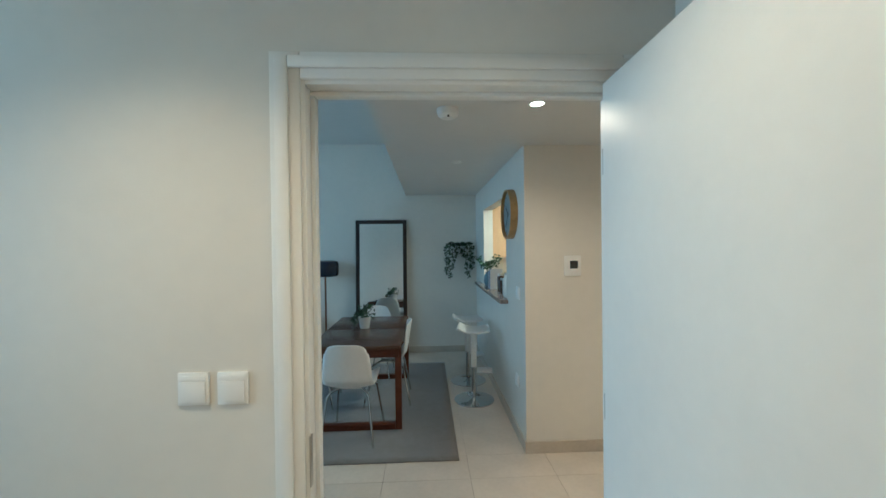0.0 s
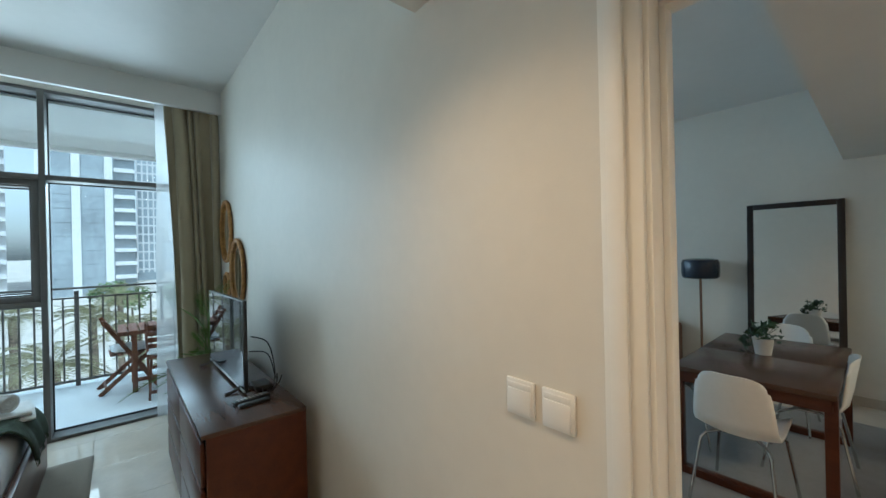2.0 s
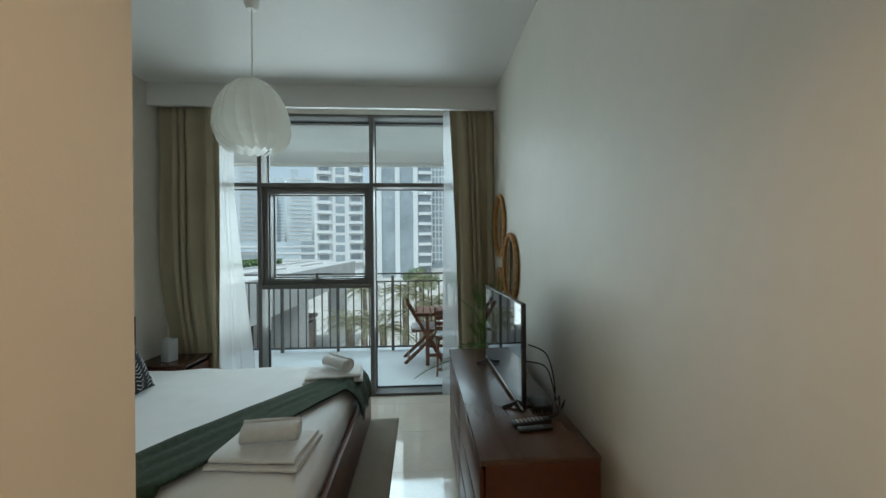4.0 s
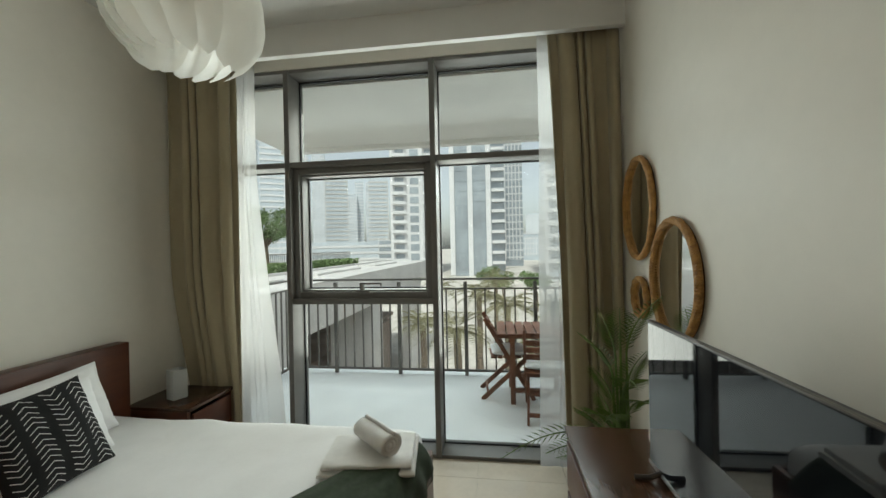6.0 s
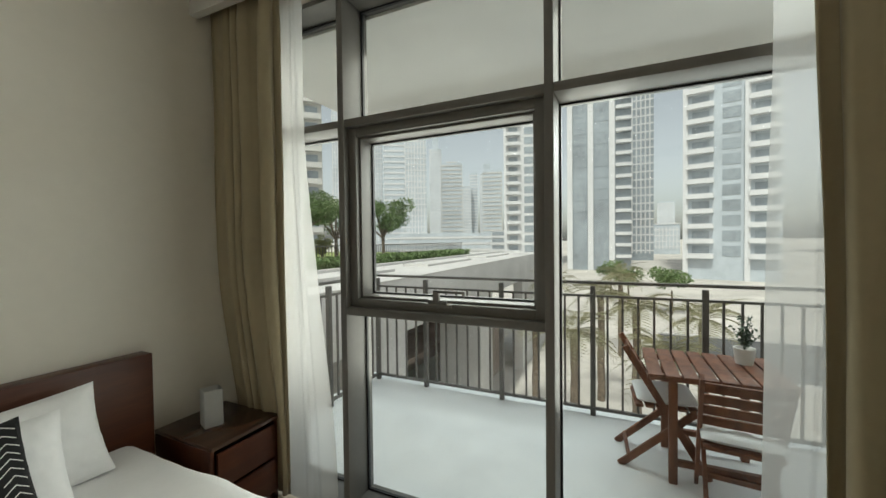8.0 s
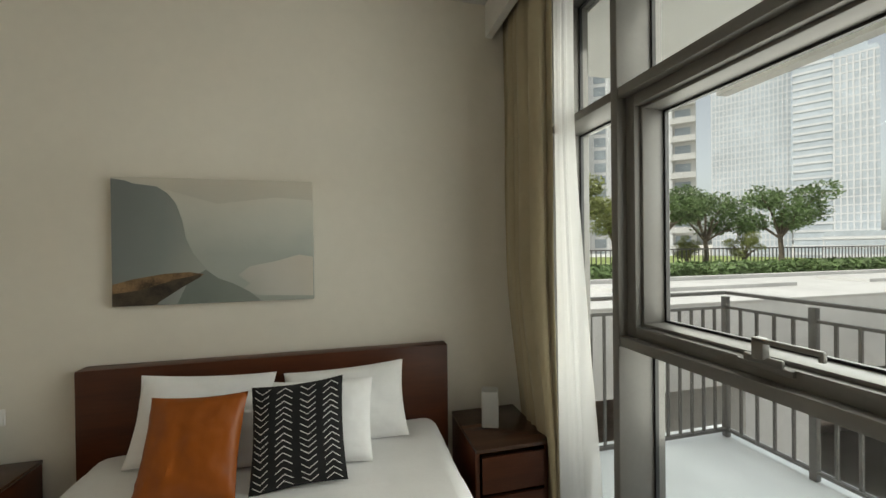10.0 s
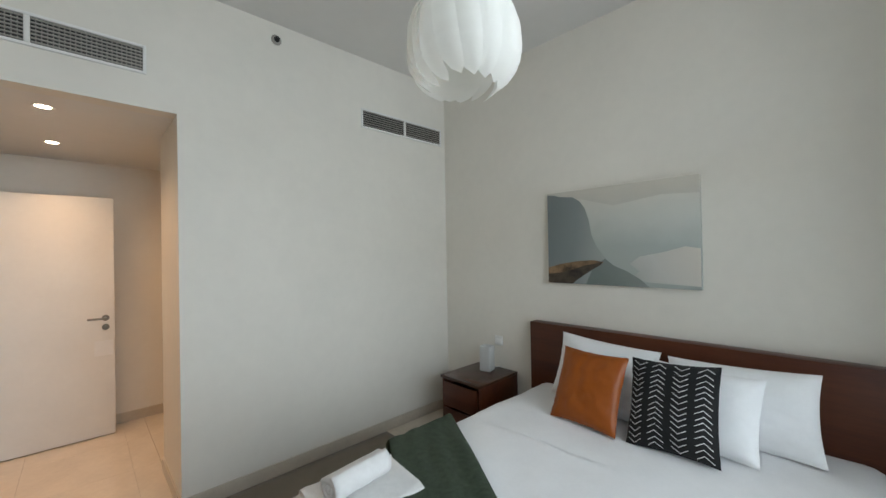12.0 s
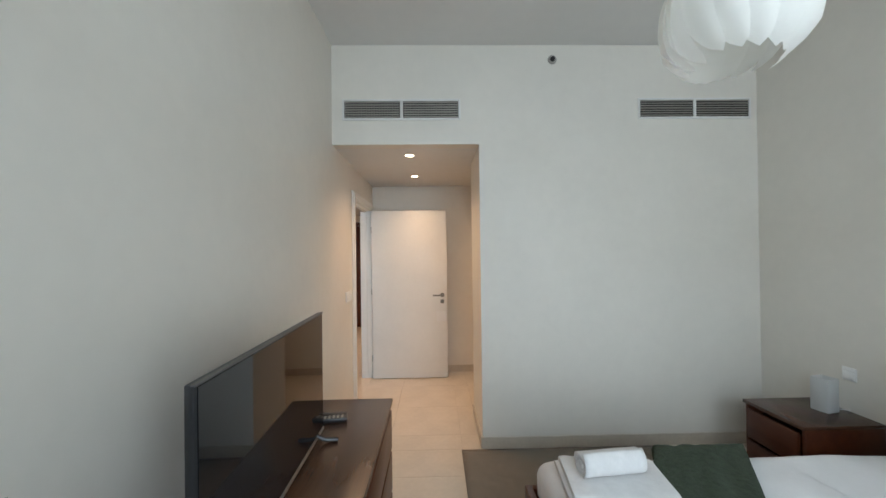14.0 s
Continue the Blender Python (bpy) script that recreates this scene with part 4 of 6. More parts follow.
# ---- canvas picture ----
def picture():
    t = thing("canvas_picture", "landscape canvas of misty cliffs, a rock ledge and pale water", "picture", pose(-2.645, SY, 1.312))
    w, h, d = 1.025, 0.70, 0.035
    # local x runs to the viewer's right
    t.matrix_basis = pose(-2.645, SY, 1.312, 0, 0, 180)
    mist = painted("misty_grey_green", 0.10, 1.45, 0.0, ((0.0, (0.35, 0.375, 0.34)), (1.0, (0.62, 0.59, 0.52)), (0.40, (0.36, 0.385, 0.355)), (0.68, (0.49, 0.50, 0.455))))
    pale = painted("pale_mist", 0.10, 1.45, 0.0, ((0.0, (0.36, 0.36, 0.33)), (1.0, (0.56, 0.53, 0.46)), (0.80, (0.48, 0.475, 0.425))))
    cliff = painted("slate_cliff", 2.3, -0.25, 1.22, ((0.0, (0.17, 0.19, 0.19)), (1.0, (0.33, 0.35, 0.32)), (0.5, (0.21, 0.235, 0.23))))
    slope = painted("grey_green_slope", 1.6, 1.0, 0.1, ((0.0, (0.16, 0.185, 0.17)), (1.0, (0.30, 0.32, 0.29))))
    water = painted("pale_water", 1.6, 1.2, -0.2, ((0.0, (0.34, 0.35, 0.32)), (1.0, (0.60, 0.55, 0.47)), (0.4, (0.50, 0.49, 0.45))))
    rock = mat("brown_rock", (0.20, 0.125, 0.062), 0.8, var=0.4, scale=12, bump=0.1, bscale=500, second=(0.03, 0.02, 0.012))
    part("canvas", boxes((-w / 2, -d, 0, w / 2, -0.002, h), r=0.003), mist, t)
    def shape(name, material, pts, y):
        bm = bmesh.new()
        vs = [bm.verts.new((-w / 2 + px * w, -d - y, pz * h)) for px, pz in pts]
        f = bm.faces.new(vs)
        r = bmesh.ops.extrude_face_region(bm, geom=[f])
        bmesh.ops.translate(bm, verts=[v for v in r["geom"] if isinstance(v, bmesh.types.BMVert)], vec=(0, 0.0009, 0))
        part(name, bm, material, t, smooth=False)
    e = 0.002
    shape("mist_band", pale, [(0.27, 0.90), (0.5, 0.80), (0.8, 0.86), (0.998, 0.84), (0.998, 0.997), (0.002, 0.997), (0.002, 0.93)], 0.0010)
    shape("cliff", cliff, [(e, e), (e, 0.985), (0.07, 0.97), (0.10, 0.95), (0.21, 0.93), (0.26, 0.88), (0.30, 0.80), (0.33, 0.66), (0.345, 0.52), (0.38, 0.40), (0.43, 0.30), (0.5, 0.18), (0.52, e)], 0.0021)
    shape("water", water, [(0.998, 0.03), (0.70, 0.05), (0.62, 0.10), (0.66, 0.15), (0.60, 0.22), (0.66, 0.29), (0.80, 0.33), (0.92, 0.38), (0.998, 0.36)], 0.0021)
    shape("slope", slope, [(0.30, e), (0.36, 0.20), (0.44, 0.27), (0.50, 0.20), (0.58, 0.15), (0.66, 0.08), (0.72, e)], 0.0032)
    shape("ledge_shadow", mat("dark_rock", (0.06, 0.045, 0.03), 0.8, var=0.4, scale=14), [(e, e), (e, 0.10), (0.12, 0.12), (0.30, 0.20), (0.42, 0.236), (0.41, 0.21), (0.33, 0.14), (0.27, 0.08), (0.22, 0.03), (0.20, e)], 0.0054)
    shape("rock_ledge", rock, [(e, e), (e, 0.17), (0.10, 0.21), (0.24, 0.245), (0.36, 0.255), (0.43, 0.235), (0.40, 0.20), (0.33, 0.15), (0.27, 0.09), (0.22, 0.03), (0.20, e)], 0.0043)


picture()


# ---- wall fixtures ----
def grille(label, y0, y1, z0, z1, grid):
    t = thing("air_grille", label, "vent", pose(EX, (y0 + y1) / 2, (z0 + z1) / 2), "air grilles")
    w, h = (y1 - y0) / 2, (z1 - z0) / 2
    part("backing", boxes((-0.003, -w, -h, -0.0005, w, h)), DARKHOLE, t, smooth=False)
    b = 0.016
    part("frame", boxes((-0.014, -w - b, -h - b, -0.001, -w, h + b), (-0.014, w, -h - b, -0.001, w + b, h + b), (-0.014, -w, h, -0.001, w, h + b), (-0.014, -w, -h - b, -0.001, w, -h), (-0.014, -0.011, -h, -0.001, 0.011, h), r=0.002), VENTWHITE, t)
    n = 7
    for i in range(n):
        z = -h + (i + 0.5) * 2 * h / n
        for s in (-1, 1):
            bm = boxes((-0.012, -w if s < 0 else 0.011, -0.0035, -0.004, -0.011 if s < 0 else w, 0.0035))
            part("slat", bm, VENTGREY, t, m=pose(0, 0, z, 0, 0 if grid else 25, 0), smooth=False)
    if grid:
        for i in range(44):
            y = -w + (i + 0.5) * 2 * w / 44
            part("cross_bar", boxes((-0.0085, -0.0018, -h, -0.0035, 0.0018, h)), VENTGREY, t, m=pose(0, y, 0), smooth=False)


grille("wide wall air grille with a square grid above the corridor", 0.30, 1.212, 2.652, 2.788, True)
grille("wide wall air grille with horizontal slats", -2.070, -1.174, 2.654, 2.790, False)


def sensor():
    t = thing("wall_sensor", "small round dark-ringed sensor high on the wall", "sensor", pose(EX, -0.464, 3.122, 0, -90, 0))
    bm = bmesh.new()
    lathe(bm, [(0.001, 0.0), (0.036, 0.0), (0.036, 0.006), (0.028, 0.012), (0.001, 0.012)], 28)
    part("ring", bm, VENTGREY, t)
    bm = bmesh.new()
    lathe(bm, [(0.001, 0.0125), (0.020, 0.0125), (0.016, 0.03), (0.001, 0.034)], 20)
    part("head", bm, DARKHOLE, t)


sensor()


def switch(label, m, rockers, group="wall switches", w=0.093, h=0.100):
    t = thing("wall_switch", label, "switch", m, group)
    part("plate", boxes((-w / 2, -0.010, -h / 2, w / 2, 0, h / 2), r=0.004), WHITEPLASTIC, t)
    for i in range(rockers):
        ww = (w - 0.016) / rockers
        x = -w / 2 + 0.008 + i * ww
        part("rocker", boxes((x + 0.0008, -0.0150, -h / 2 + 0.009, x + ww - 0.0008, -0.009, h / 2 - 0.026), r=0.003), WHITEPLASTIC, t)
        part("name_strip", boxes((x + 0.0008, -0.0120, h / 2 - 0.0245, x + ww - 0.0008, -0.009, h / 2 - 0.010), r=0.001), WHITEPLASTIC, t)


switch("white plastic wall switch with a wide rocker and strip", pose(-0.493, NY, 1.176), 1)
switch("white plastic wall switch with a rocker beside the door frame", pose(-0.376, NY, 1.176), 1)
switch("white plastic socket plate beside the bed", pose(-1.60, SY, 0.765, 0, 0, 180), 1, "bedside plates", 0.085, 0.085)


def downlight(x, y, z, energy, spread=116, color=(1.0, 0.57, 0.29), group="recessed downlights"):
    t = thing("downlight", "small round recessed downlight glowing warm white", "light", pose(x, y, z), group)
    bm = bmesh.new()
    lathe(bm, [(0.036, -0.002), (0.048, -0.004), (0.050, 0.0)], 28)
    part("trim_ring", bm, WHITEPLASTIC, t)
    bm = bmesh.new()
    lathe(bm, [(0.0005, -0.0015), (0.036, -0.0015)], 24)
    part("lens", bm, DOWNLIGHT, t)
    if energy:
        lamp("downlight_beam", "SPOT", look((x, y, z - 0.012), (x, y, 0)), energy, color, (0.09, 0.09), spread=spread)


downlight(-0.59, 0.72, CORZ, 28, 140)
downlight(0.34, 0.72, CORZ, 20, 140)
# unseen fixture, added to brighten the corridor's north wall and the door
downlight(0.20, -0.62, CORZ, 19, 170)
downlight(0.82, 2.15, SOFZ, 36, 160, (1.0, 0.56, 0.30))
downlight(2.6, 2.15, SOFZ, 36, 160, (1.0, 0.56, 0.30))

# ---- bedroom rug ----
t = thing("bedroom_rug", "flat taupe woven rug under the foot of the bed", "rug", pose(-2.46, -0.52, 0))
bm = bmesh.new()
sheet(bm, 60, 34, lambda u, v: ((u - 0.5) * 2.98, (v - 0.5) * 1.66, 0.011 + wob(u * 5, v * 3, 1, 2, 0.002)))
ob = part("woven_field", bm, RUG, t)
so = ob.modifiers.new("thick", "SOLIDIFY")
so.thickness = 0.009
so.offset = -1


# ---- living room ----
def shell_chair(m):
    """A white moulded shell chair on four chrome legs; it faces local +y."""
    t = thing("dining_chair", "white moulded shell chair on thin chrome legs at the table", "chair", m, "chairs round the table")
    prof = [(0.22, 0.415), (0.20, 0.44), (0.10, 0.445), (-0.06, 0.43), (-0.16, 0.445), (-0.20, 0.50), (-0.22, 0.60), (-0.235, 0.70), (-0.25, 0.79), (-0.255, 0.815)]
    def place(u, v):
        k = v * (len(prof) - 1)
        i = min(int(k), len(prof) - 2)
        f = k - i
        y, z = (prof[i][j] * (1 - f) + prof[i + 1][j] * f for j in (0, 1))
        a = u * 2 - 1
        w = 0.205 * (0.86 + 0.16 * math.sin(math.pi * min(1, v * 1.15)) - 0.22 * max(0, v - 0.8) ** 1 * (1 + 2 * a * a))
        up = 0.05 * a * a * (1 - v) + 0.02 * a * a
        back = 0.055 * a * a * v
        return a * w, y + back, z + up * (1 - v) - 0.03 * abs(a) ** 4 * (v > 0.85)
    bm = bmesh.new()
    sheet(bm, 14, 27, place)
    ob = part("shell", bm, SHELLWHITE, t)
    so = ob.modifiers.new("thick", "SOLIDIFY")
    so.thickness = 0.010
    for sx in (-1, 1):
        for sy in (-1, 1):
            bm = bmesh.new()
            tube(bm, [(sx * 0.08, sy * 0.06, 0.418), (sx * 0.15, sy * 0.13, 0.40), (sx * 0.17, sy * 0.16, 0.37), (sx * 0.215, sy * 0.23, 0.0)], 0.0095, 8)
            part("leg", bm, CHROME, t)
    part("under_frame", boxes((-0.09, -0.075, 0.408, 0.09, 0.075, 0.42), r=0.003), CHROME, t)
    return t


shell_chair(pose(-0.42, 3.36, 0.012, 0, 0, -4))
shell_chair(pose(-0.20, 4.10, 0.012, 0, 0, 92))
shell_chair(pose(-0.45, 4.86, 0.012, 0, 0, 178))
shell_chair(pose(-0.95, 4.05, 0.012, 0, 0, -88))


def dining_table():
    t = thing("dining_table", "dark reddish-brown wooden table on two loop legs", "table", pose(-0.415, 4.07, 0.012))
    w, l = 0.40, 0.69
    part("tabletop", boxes((-w, -l, 0.705, w, -0.004, 0.735), r=0.004), WOODTOP, t)
    part("extension_leaf", boxes((-w, 0.004, 0.705, w, l, 0.735), r=0.004), WOODTOP, t)
    part("apron", boxes((-w + 0.02, -l + 0.02, 0.63, w - 0.02, -l + 0.045, 0.705), (-w + 0.02, l - 0.045, 0.63, w - 0.02, l - 0.02, 0.705), (-w + 0.02, -l + 0.045, 0.63, -w + 0.045, l - 0.045, 0.705), (w - 0.045, -l + 0.045, 0.63, w - 0.02, l - 0.045, 0.705), r=0.002), WOOD, t)
    for s in (-1, 1):
        y = s * (l - 0.06)
        for x in (-1, 1):
            part("leg", boxes((x * w - x * 0.055, y - 0.03, 0.0, x * w - x * 0.0, y + 0.03, 0.705), r=0.003), WOOD, t)
        part("floor_bar", boxes((-w + 0.055, y - 0.03, 0.0, w - 0.055, y + 0.03, 0.05), r=0.003), WOOD, t)
    p = thing("potted_plant", "small leafy plant in a white pot on the dining table", "plant", pose(-0.44, 4.12, 0.747))
    bm = bmesh.new()
    lathe(bm, [(0.001, 0), (0.048, 0), (0.066, 0.12), (0.058, 0.12), (0.05, 0.10), (0.001, 0.10)], 24)
    part("pot", bm, POT, p)
    bm = bmesh.new()
    rnd = random.Random(11)
    for k in range(70):
        a, r, z = rnd.uniform(0, 6.28), rnd.uniform(0.01, 0.11), 0.11 + rnd.uniform(0.0, 0.12)
        if k > 52:
            a, r, z = rnd.uniform(2.6, 3.8), rnd.uniform(0.07, 0.14), rnd.uniform(-0.0, 0.12)
        leaflet(bm, Vector((r * math.cos(a), r * math.sin(a), z)), rnd, 0.035)
    for k in range(9):
        a = k * 0.7
        tube(bm, [(0, 0, 0.10), (0.03 * math.cos(a), 0.03 * math.sin(a), 0.15), (0.08 * math.cos(a), 0.08 * math.sin(a), 0.20)], 0.002, 5)
    part("foliage", bm, LEAF2, p)


def leaflet(bm, c, rnd, s):
    """One small pointed leaf in a random pose."""
    d = Vector((rnd.uniform(-1, 1), rnd.uniform(-1, 1), rnd.uniform(-0.6, 0.8))).normalized()
    e = d.orthogonal().normalized()
    e.rotate(Matrix.Rotation(rnd.uniform(0, 6.28), 3, d))
    f = d.cross(e) * 0.25
    k = s * rnd.uniform(0.7, 1.25)
    v = [bm.verts.new(c + q * k) for q in (-d, -d * 0.1 + e * 0.5 + f, d, -d * 0.1 - e * 0.5 + f)]
    bm.faces.new((v[0], v[1], v[2]))
    bm.faces.new((v[0], v[2], v[3]))


dining_table()

t = thing("living_rug", "flat pale grey rug under the dining table", "rug", pose(-0.62, 4.10, 0))
bm = bmesh.new()
sheet(bm, 30, 34, lambda u, v: ((u - 0.5) * 2.12, (v - 0.5) * 2.36, 0.011 + wob(u * 5, v * 3, 1, 2, 0.002)))
ob = part("woven_field", bm, RUG2, t)
so = ob.modifiers.new("thick", "SOLIDIFY")
so.thickness, so.offset = 0.009, -1


def leaning_mirror():
    t = thing("standing_mirror", "tall mirror in a dark brown frame leaning on the wall", "mirror", Matrix.Translation((-0.455, FY - 0.13, 0.0)) @ Euler((radians(-3.2), 0, 0)).to_matrix().to_4x4())
    w, h, f = 0.375, 1.99, 0.055
    dark = mat("black_brown_wood", (0.022, 0.014, 0.011), 0.4, var=0.3, scale=6, stretch=(3, 3, 0.3))
    for row in ((-w, -0.02, 0, -w + f, 0.02, h), (w - f, -0.02, 0, w, 0.02, h), (-w + f, -0.02, 0, w - f, 0.02, f), (-w + f, -0.02, h - f, w - f, 0.02, h)):
        part("frame_bar", boxes(row, r=0.004), dark, t)
    part("glass", boxes((-w + f, -0.006, f, w - f, -0.002, h - f)), MIRROR, t, smooth=False)
    part("backing", boxes((-w + f, -0.001, f, w - f, 0.012, h - f)), dark, t, smooth=False)


leaning_mirror()


def floor_lamp():
    t = thing("floor_lamp", "wooden floor lamp with a rounded dark navy shade", "lamp", pose(-1.22, 5.55, 0))
    navy = mat("navy_enamel", (0.016, 0.024, 0.045), 0.25, var=0.1, scale=5)
    oak = mat("lamp_oak", (0.20, 0.10, 0.05), 0.5, var=0.2, scale=10, stretch=(3, 3, 0.3))
    bm = bmesh.new()
    lathe(bm, [(0.001, 0), (0.13, 0), (0.13, 0.018), (0.02, 0.024), (0.001, 0.024)], 32)
    part("base", bm, navy, t)
    bm = bmesh.new()
    cyl(bm, (0, 0, 0.02), (0, 0, 1.22), 0.013)
    part("pole", bm, oak, t)
    bm = bmesh.new()
    lathe(bm, [(0.165, 1.185), (0.180, 1.20), (0.187, 1.25), (0.185, 1.36), (0.17, 1.395), (0.12, 1.405), (0.001, 1.408)], 40)
    ob = part("shade", bm, navy, t)
    so = ob.modifiers.new("thick", "SOLIDIFY")
    so.thickness = 0.004


floor_lamp()


def sofa():
    t = thing("sofa", "brown leather sofa standing against the far wall", "sofa", pose(-2.45, 5.38, 0))
    brown = mat("brown_leather", (0.11, 0.042, 0.022), 0.45, var=0.2, scale=6, bump=0.2, bscale=150)
    part("base", boxes((-0.80, -0.38, 0.10, 0.80, 0.40, 0.30), r=0.03), brown, t)
    part("backrest", boxes((-0.80, 0.20, 0.28, 0.80, 0.42, 0.72), r=0.06), brown, t)
    for s in (-1, 1):
        part("armrest", boxes((s * 0.80, -0.40, 0.10, s * 0.97, 0.42, 0.62), r=0.05), brown, t)
        part("seat_cushion", boxes((s * 0.01, -0.40, 0.29, s * 0.79, 0.20, 0.44), r=0.04), brown, t)
        for y in (-0.32, 0.34):
            part("leg", boxes((s * 0.88, y, 0, s * 0.93, y + 0.05, 0.11)), TEAK, t)


sofa()


def bar_stool(m):
    t = thing("bar_stool", "white bar stool on a chrome disc foot at the pass-through", "stool", m, "bar stools")
    bm = bmesh.new()
    lathe(bm, [(0.001, 0), (0.205, 0), (0.205, 0.008), (0.06, 0.022), (0.03, 0.04), (0.001, 0.04)], 40)
    part("base_disc", bm, CHROME, t)
    bm = bmesh.new()
    cyl(bm, (0, 0, 0.03), (0, 0, 0.42), 0.026, n=20)
    part("gas_lift", bm, CHROME, t)
    part("column_cover", boxes((-0.03, -0.03, 0.34, 0.03, 0.03, 0.70), r=0.012), SHELLWHITE, t)
    part("foot_rest", boxes((-0.19, -0.08, 0.30, -0.03, 0.08, 0.318), r=0.010), SHELLWHITE, t)
    def place(u, v):
        a, b = u * 2 - 1, v * 2 - 1
        r = 1 - 0.10 * (a * b) ** 2
        x, y = a * 0.165 * r, b * 0.155 * r
        return x, y, 0.715 + 0.02 * (a * a + b * b) + (0.05 * max(0, a - 0.45) ** 1.3)
    bm = bmesh.new()
    sheet(bm, 16, 16, place)
    ob = part("seat", bm, SHELLWHITE, t)
    so = ob.modifiers.new("thick", "SOLIDIFY")
    so.thickness = 0.02


bar_stool(pose(0.69, 4.02, 0, 0, 0, 172))
bar_stool(pose(0.69, 4.58, 0, 0, 0, 186))


def clock():
    t = thing("wall_clock", "round wall clock with a grey face and a pale wood rim", "clock", pose(HX, 3.40, 1.865, 0, -90, 0))
    oak = mat("pale_oak", (0.42, 0.26, 0.09), 0.45, var=0.15, scale=10)
    face = mat("grey_blue_face", (0.26, 0.30, 0.31), 0.5, var=0.05)
    bm = bmesh.new()
    lathe(bm, [(0.200, 0.0), (0.214, 0.0), (0.214, 0.06), (0.200, 0.06), (0.200, 0.0)], 56)
    part("rim", bm, oak, t)
    bm = bmesh.new()
    lathe(bm, [(0.001, 0.032), (0.200, 0.032)], 48)
    part("dial", bm, face, t)
    for ang, ln, wd in ((0.9, 0.10, 0.006), (2.4, 0.145, 0.004)):
        part("hand_bar".replace("hand", "pointer"), boxes((-0.02, -wd, 0.036, ln, wd, 0.039)), PLASTICBLACK, t, m=pose(0, 0, 0, 0, 0, math.degrees(ang)))
    for k in range(12):
        part("hour_mark", boxes((0.165, -0.003, 0.0325, 0.188, 0.003, 0.035)), PLASTICBLACK, t, m=pose(0, 0, 0, 0, 0, 30 * k))


clock()


def wall_planter():
    t = thing("wall_planter", "trailing green ivy in a small white planter on the wall", "plant", pose(0.70, FY, 1.425))
    part("planter", boxes((-0.10, -0.15, 0.05, 0.10, -0.002, 0.17), r=0.02), POT, t)
    rnd = random.Random(21)
    for k in range(9):
        bm = bmesh.new()
        x0 = -0.17 + k * 0.043
        ln = (0.40, 0.46, 0.33, 0.14, 0.10, 0.16, 0.38, 0.45, 0.30)[k]
        pts = [Vector((x0 * 0.5, -0.07, 0.18)), Vector((x0 * 0.9, -0.13, 0.21)), Vector((x0 * 1.15, -0.16, 0.15))]
        for q in range(6):
            pts.append(Vector((x0 * 1.15 + rnd.uniform(-0.012, 0.012), -0.15 + rnd.uniform(-0.015, 0.01), 0.15 - ln * (q + 1) / 6)))
        tube(bm, pts, 0.002, 5)
        for q in range(int(26 + ln * 90)):
            s = rnd.uniform(0, len(pts) - 1.001)
            c = pts[int(s)].lerp(pts[int(s) + 1], s % 1) + Vector((rnd.uniform(-0.022, 0.022), rnd.uniform(-0.02, 0.02), rnd.uniform(-0.015, 0.015)))
            leaflet(bm, c, rnd, 0.026)
        part("vine", bm, LEAF2, t)


wall_planter()


# ---- pass-through counter and what stands on it ----
STONE = mat("speckled_granite", (0.30, 0.25, 0.21), 0.18, var=0.35, scale=60, second=(0.12, 0.09, 0.075))
solid("trim_counter", boxes((HX - 0.08, PY0 - 0.06, PZ0, HX + 0.30, PY1 + 0.38, PZ0 + 0.035), r=0.004), STONE, "polished brown granite slab of the pass-through", "counter")
TAN = mat("tan_laminate", (0.62, 0.43, 0.25), 0.4, var=0.06, scale=4, stretch=(3, 3, 0.4))
CZ = PZ0 + 0.035
j = thing("glass_jar", "large white storage jar with a grey lid", "jar", pose(1.03, 3.80, CZ))
bm = bmesh.new()
lathe(bm, [(0.001, 0), (0.065, 0), (0.075, 0.02), (0.075, 0.17), (0.055, 0.20), (0.05, 0.215), (0.001, 0.215)], 28)
part("body", bm, SHELLWHITE, j)
bm = bmesh.new()
lathe(bm, [(0.001, 0.215), (0.054, 0.215), (0.054, 0.24), (0.02, 0.25), (0.001, 0.25)], 28)
part("lid", bm, STEEL, j)
for k, (y, r, h) in enumerate(((4.08, 0.04, 0.16), (4.22, 0.038, 0.20))):
    j = thing("dark_jar", "small dark glass jar with a metal lid", "jar", pose(1.02, y, CZ), "dark jars")
    bm = bmesh.new()
    lathe(bm, [(0.001, 0), (r, 0), (r, h * 0.8), (r * 0.8, h * 0.86), (0.001, h * 0.86)], 20)
    part("body", bm, mat("brown_glass", (0.05, 0.025, 0.012), 0.1, var=0.1), j)
    bm = bmesh.new()
    lathe(bm, [(0.001, h * 0.86), (r * 0.85, h * 0.86), (r * 0.85, h), (0.001, h)], 20)
    part("lid", bm, STEEL, j)
for k, (y, w, h, c) in enumerate(((4.48, 0.03, 0.23, (0.55, 0.57, 0.6)), (4.53, 0.04, 0.21, (0.08, 0.16, 0.35)), (4.59, 0.035, 0.20, (0.45, 0.50, 0.55)), (4.65, 0.04, 0.19, (0.10, 0.13, 0.2)))):
    b = thing("book", "upright book with a coloured cover on the counter", "book", pose(1.02, y, CZ), "books on the counter")
    part("cover", boxes((-0.07, -w / 2, 0, 0.07, -w / 2 + 0.003, h), (-0.07, w / 2 - 0.003, 0, 0.07, w / 2, h), (-0.073, -w / 2, 0, -0.07, w / 2, h)), mat("book_cover", c, 0.5, var=0.08), b)
    part("pages", boxes((-0.0695, -w / 2 + 0.003, 0.003, 0.066, w / 2 - 0.003, h - 0.004)), LINEN, b)
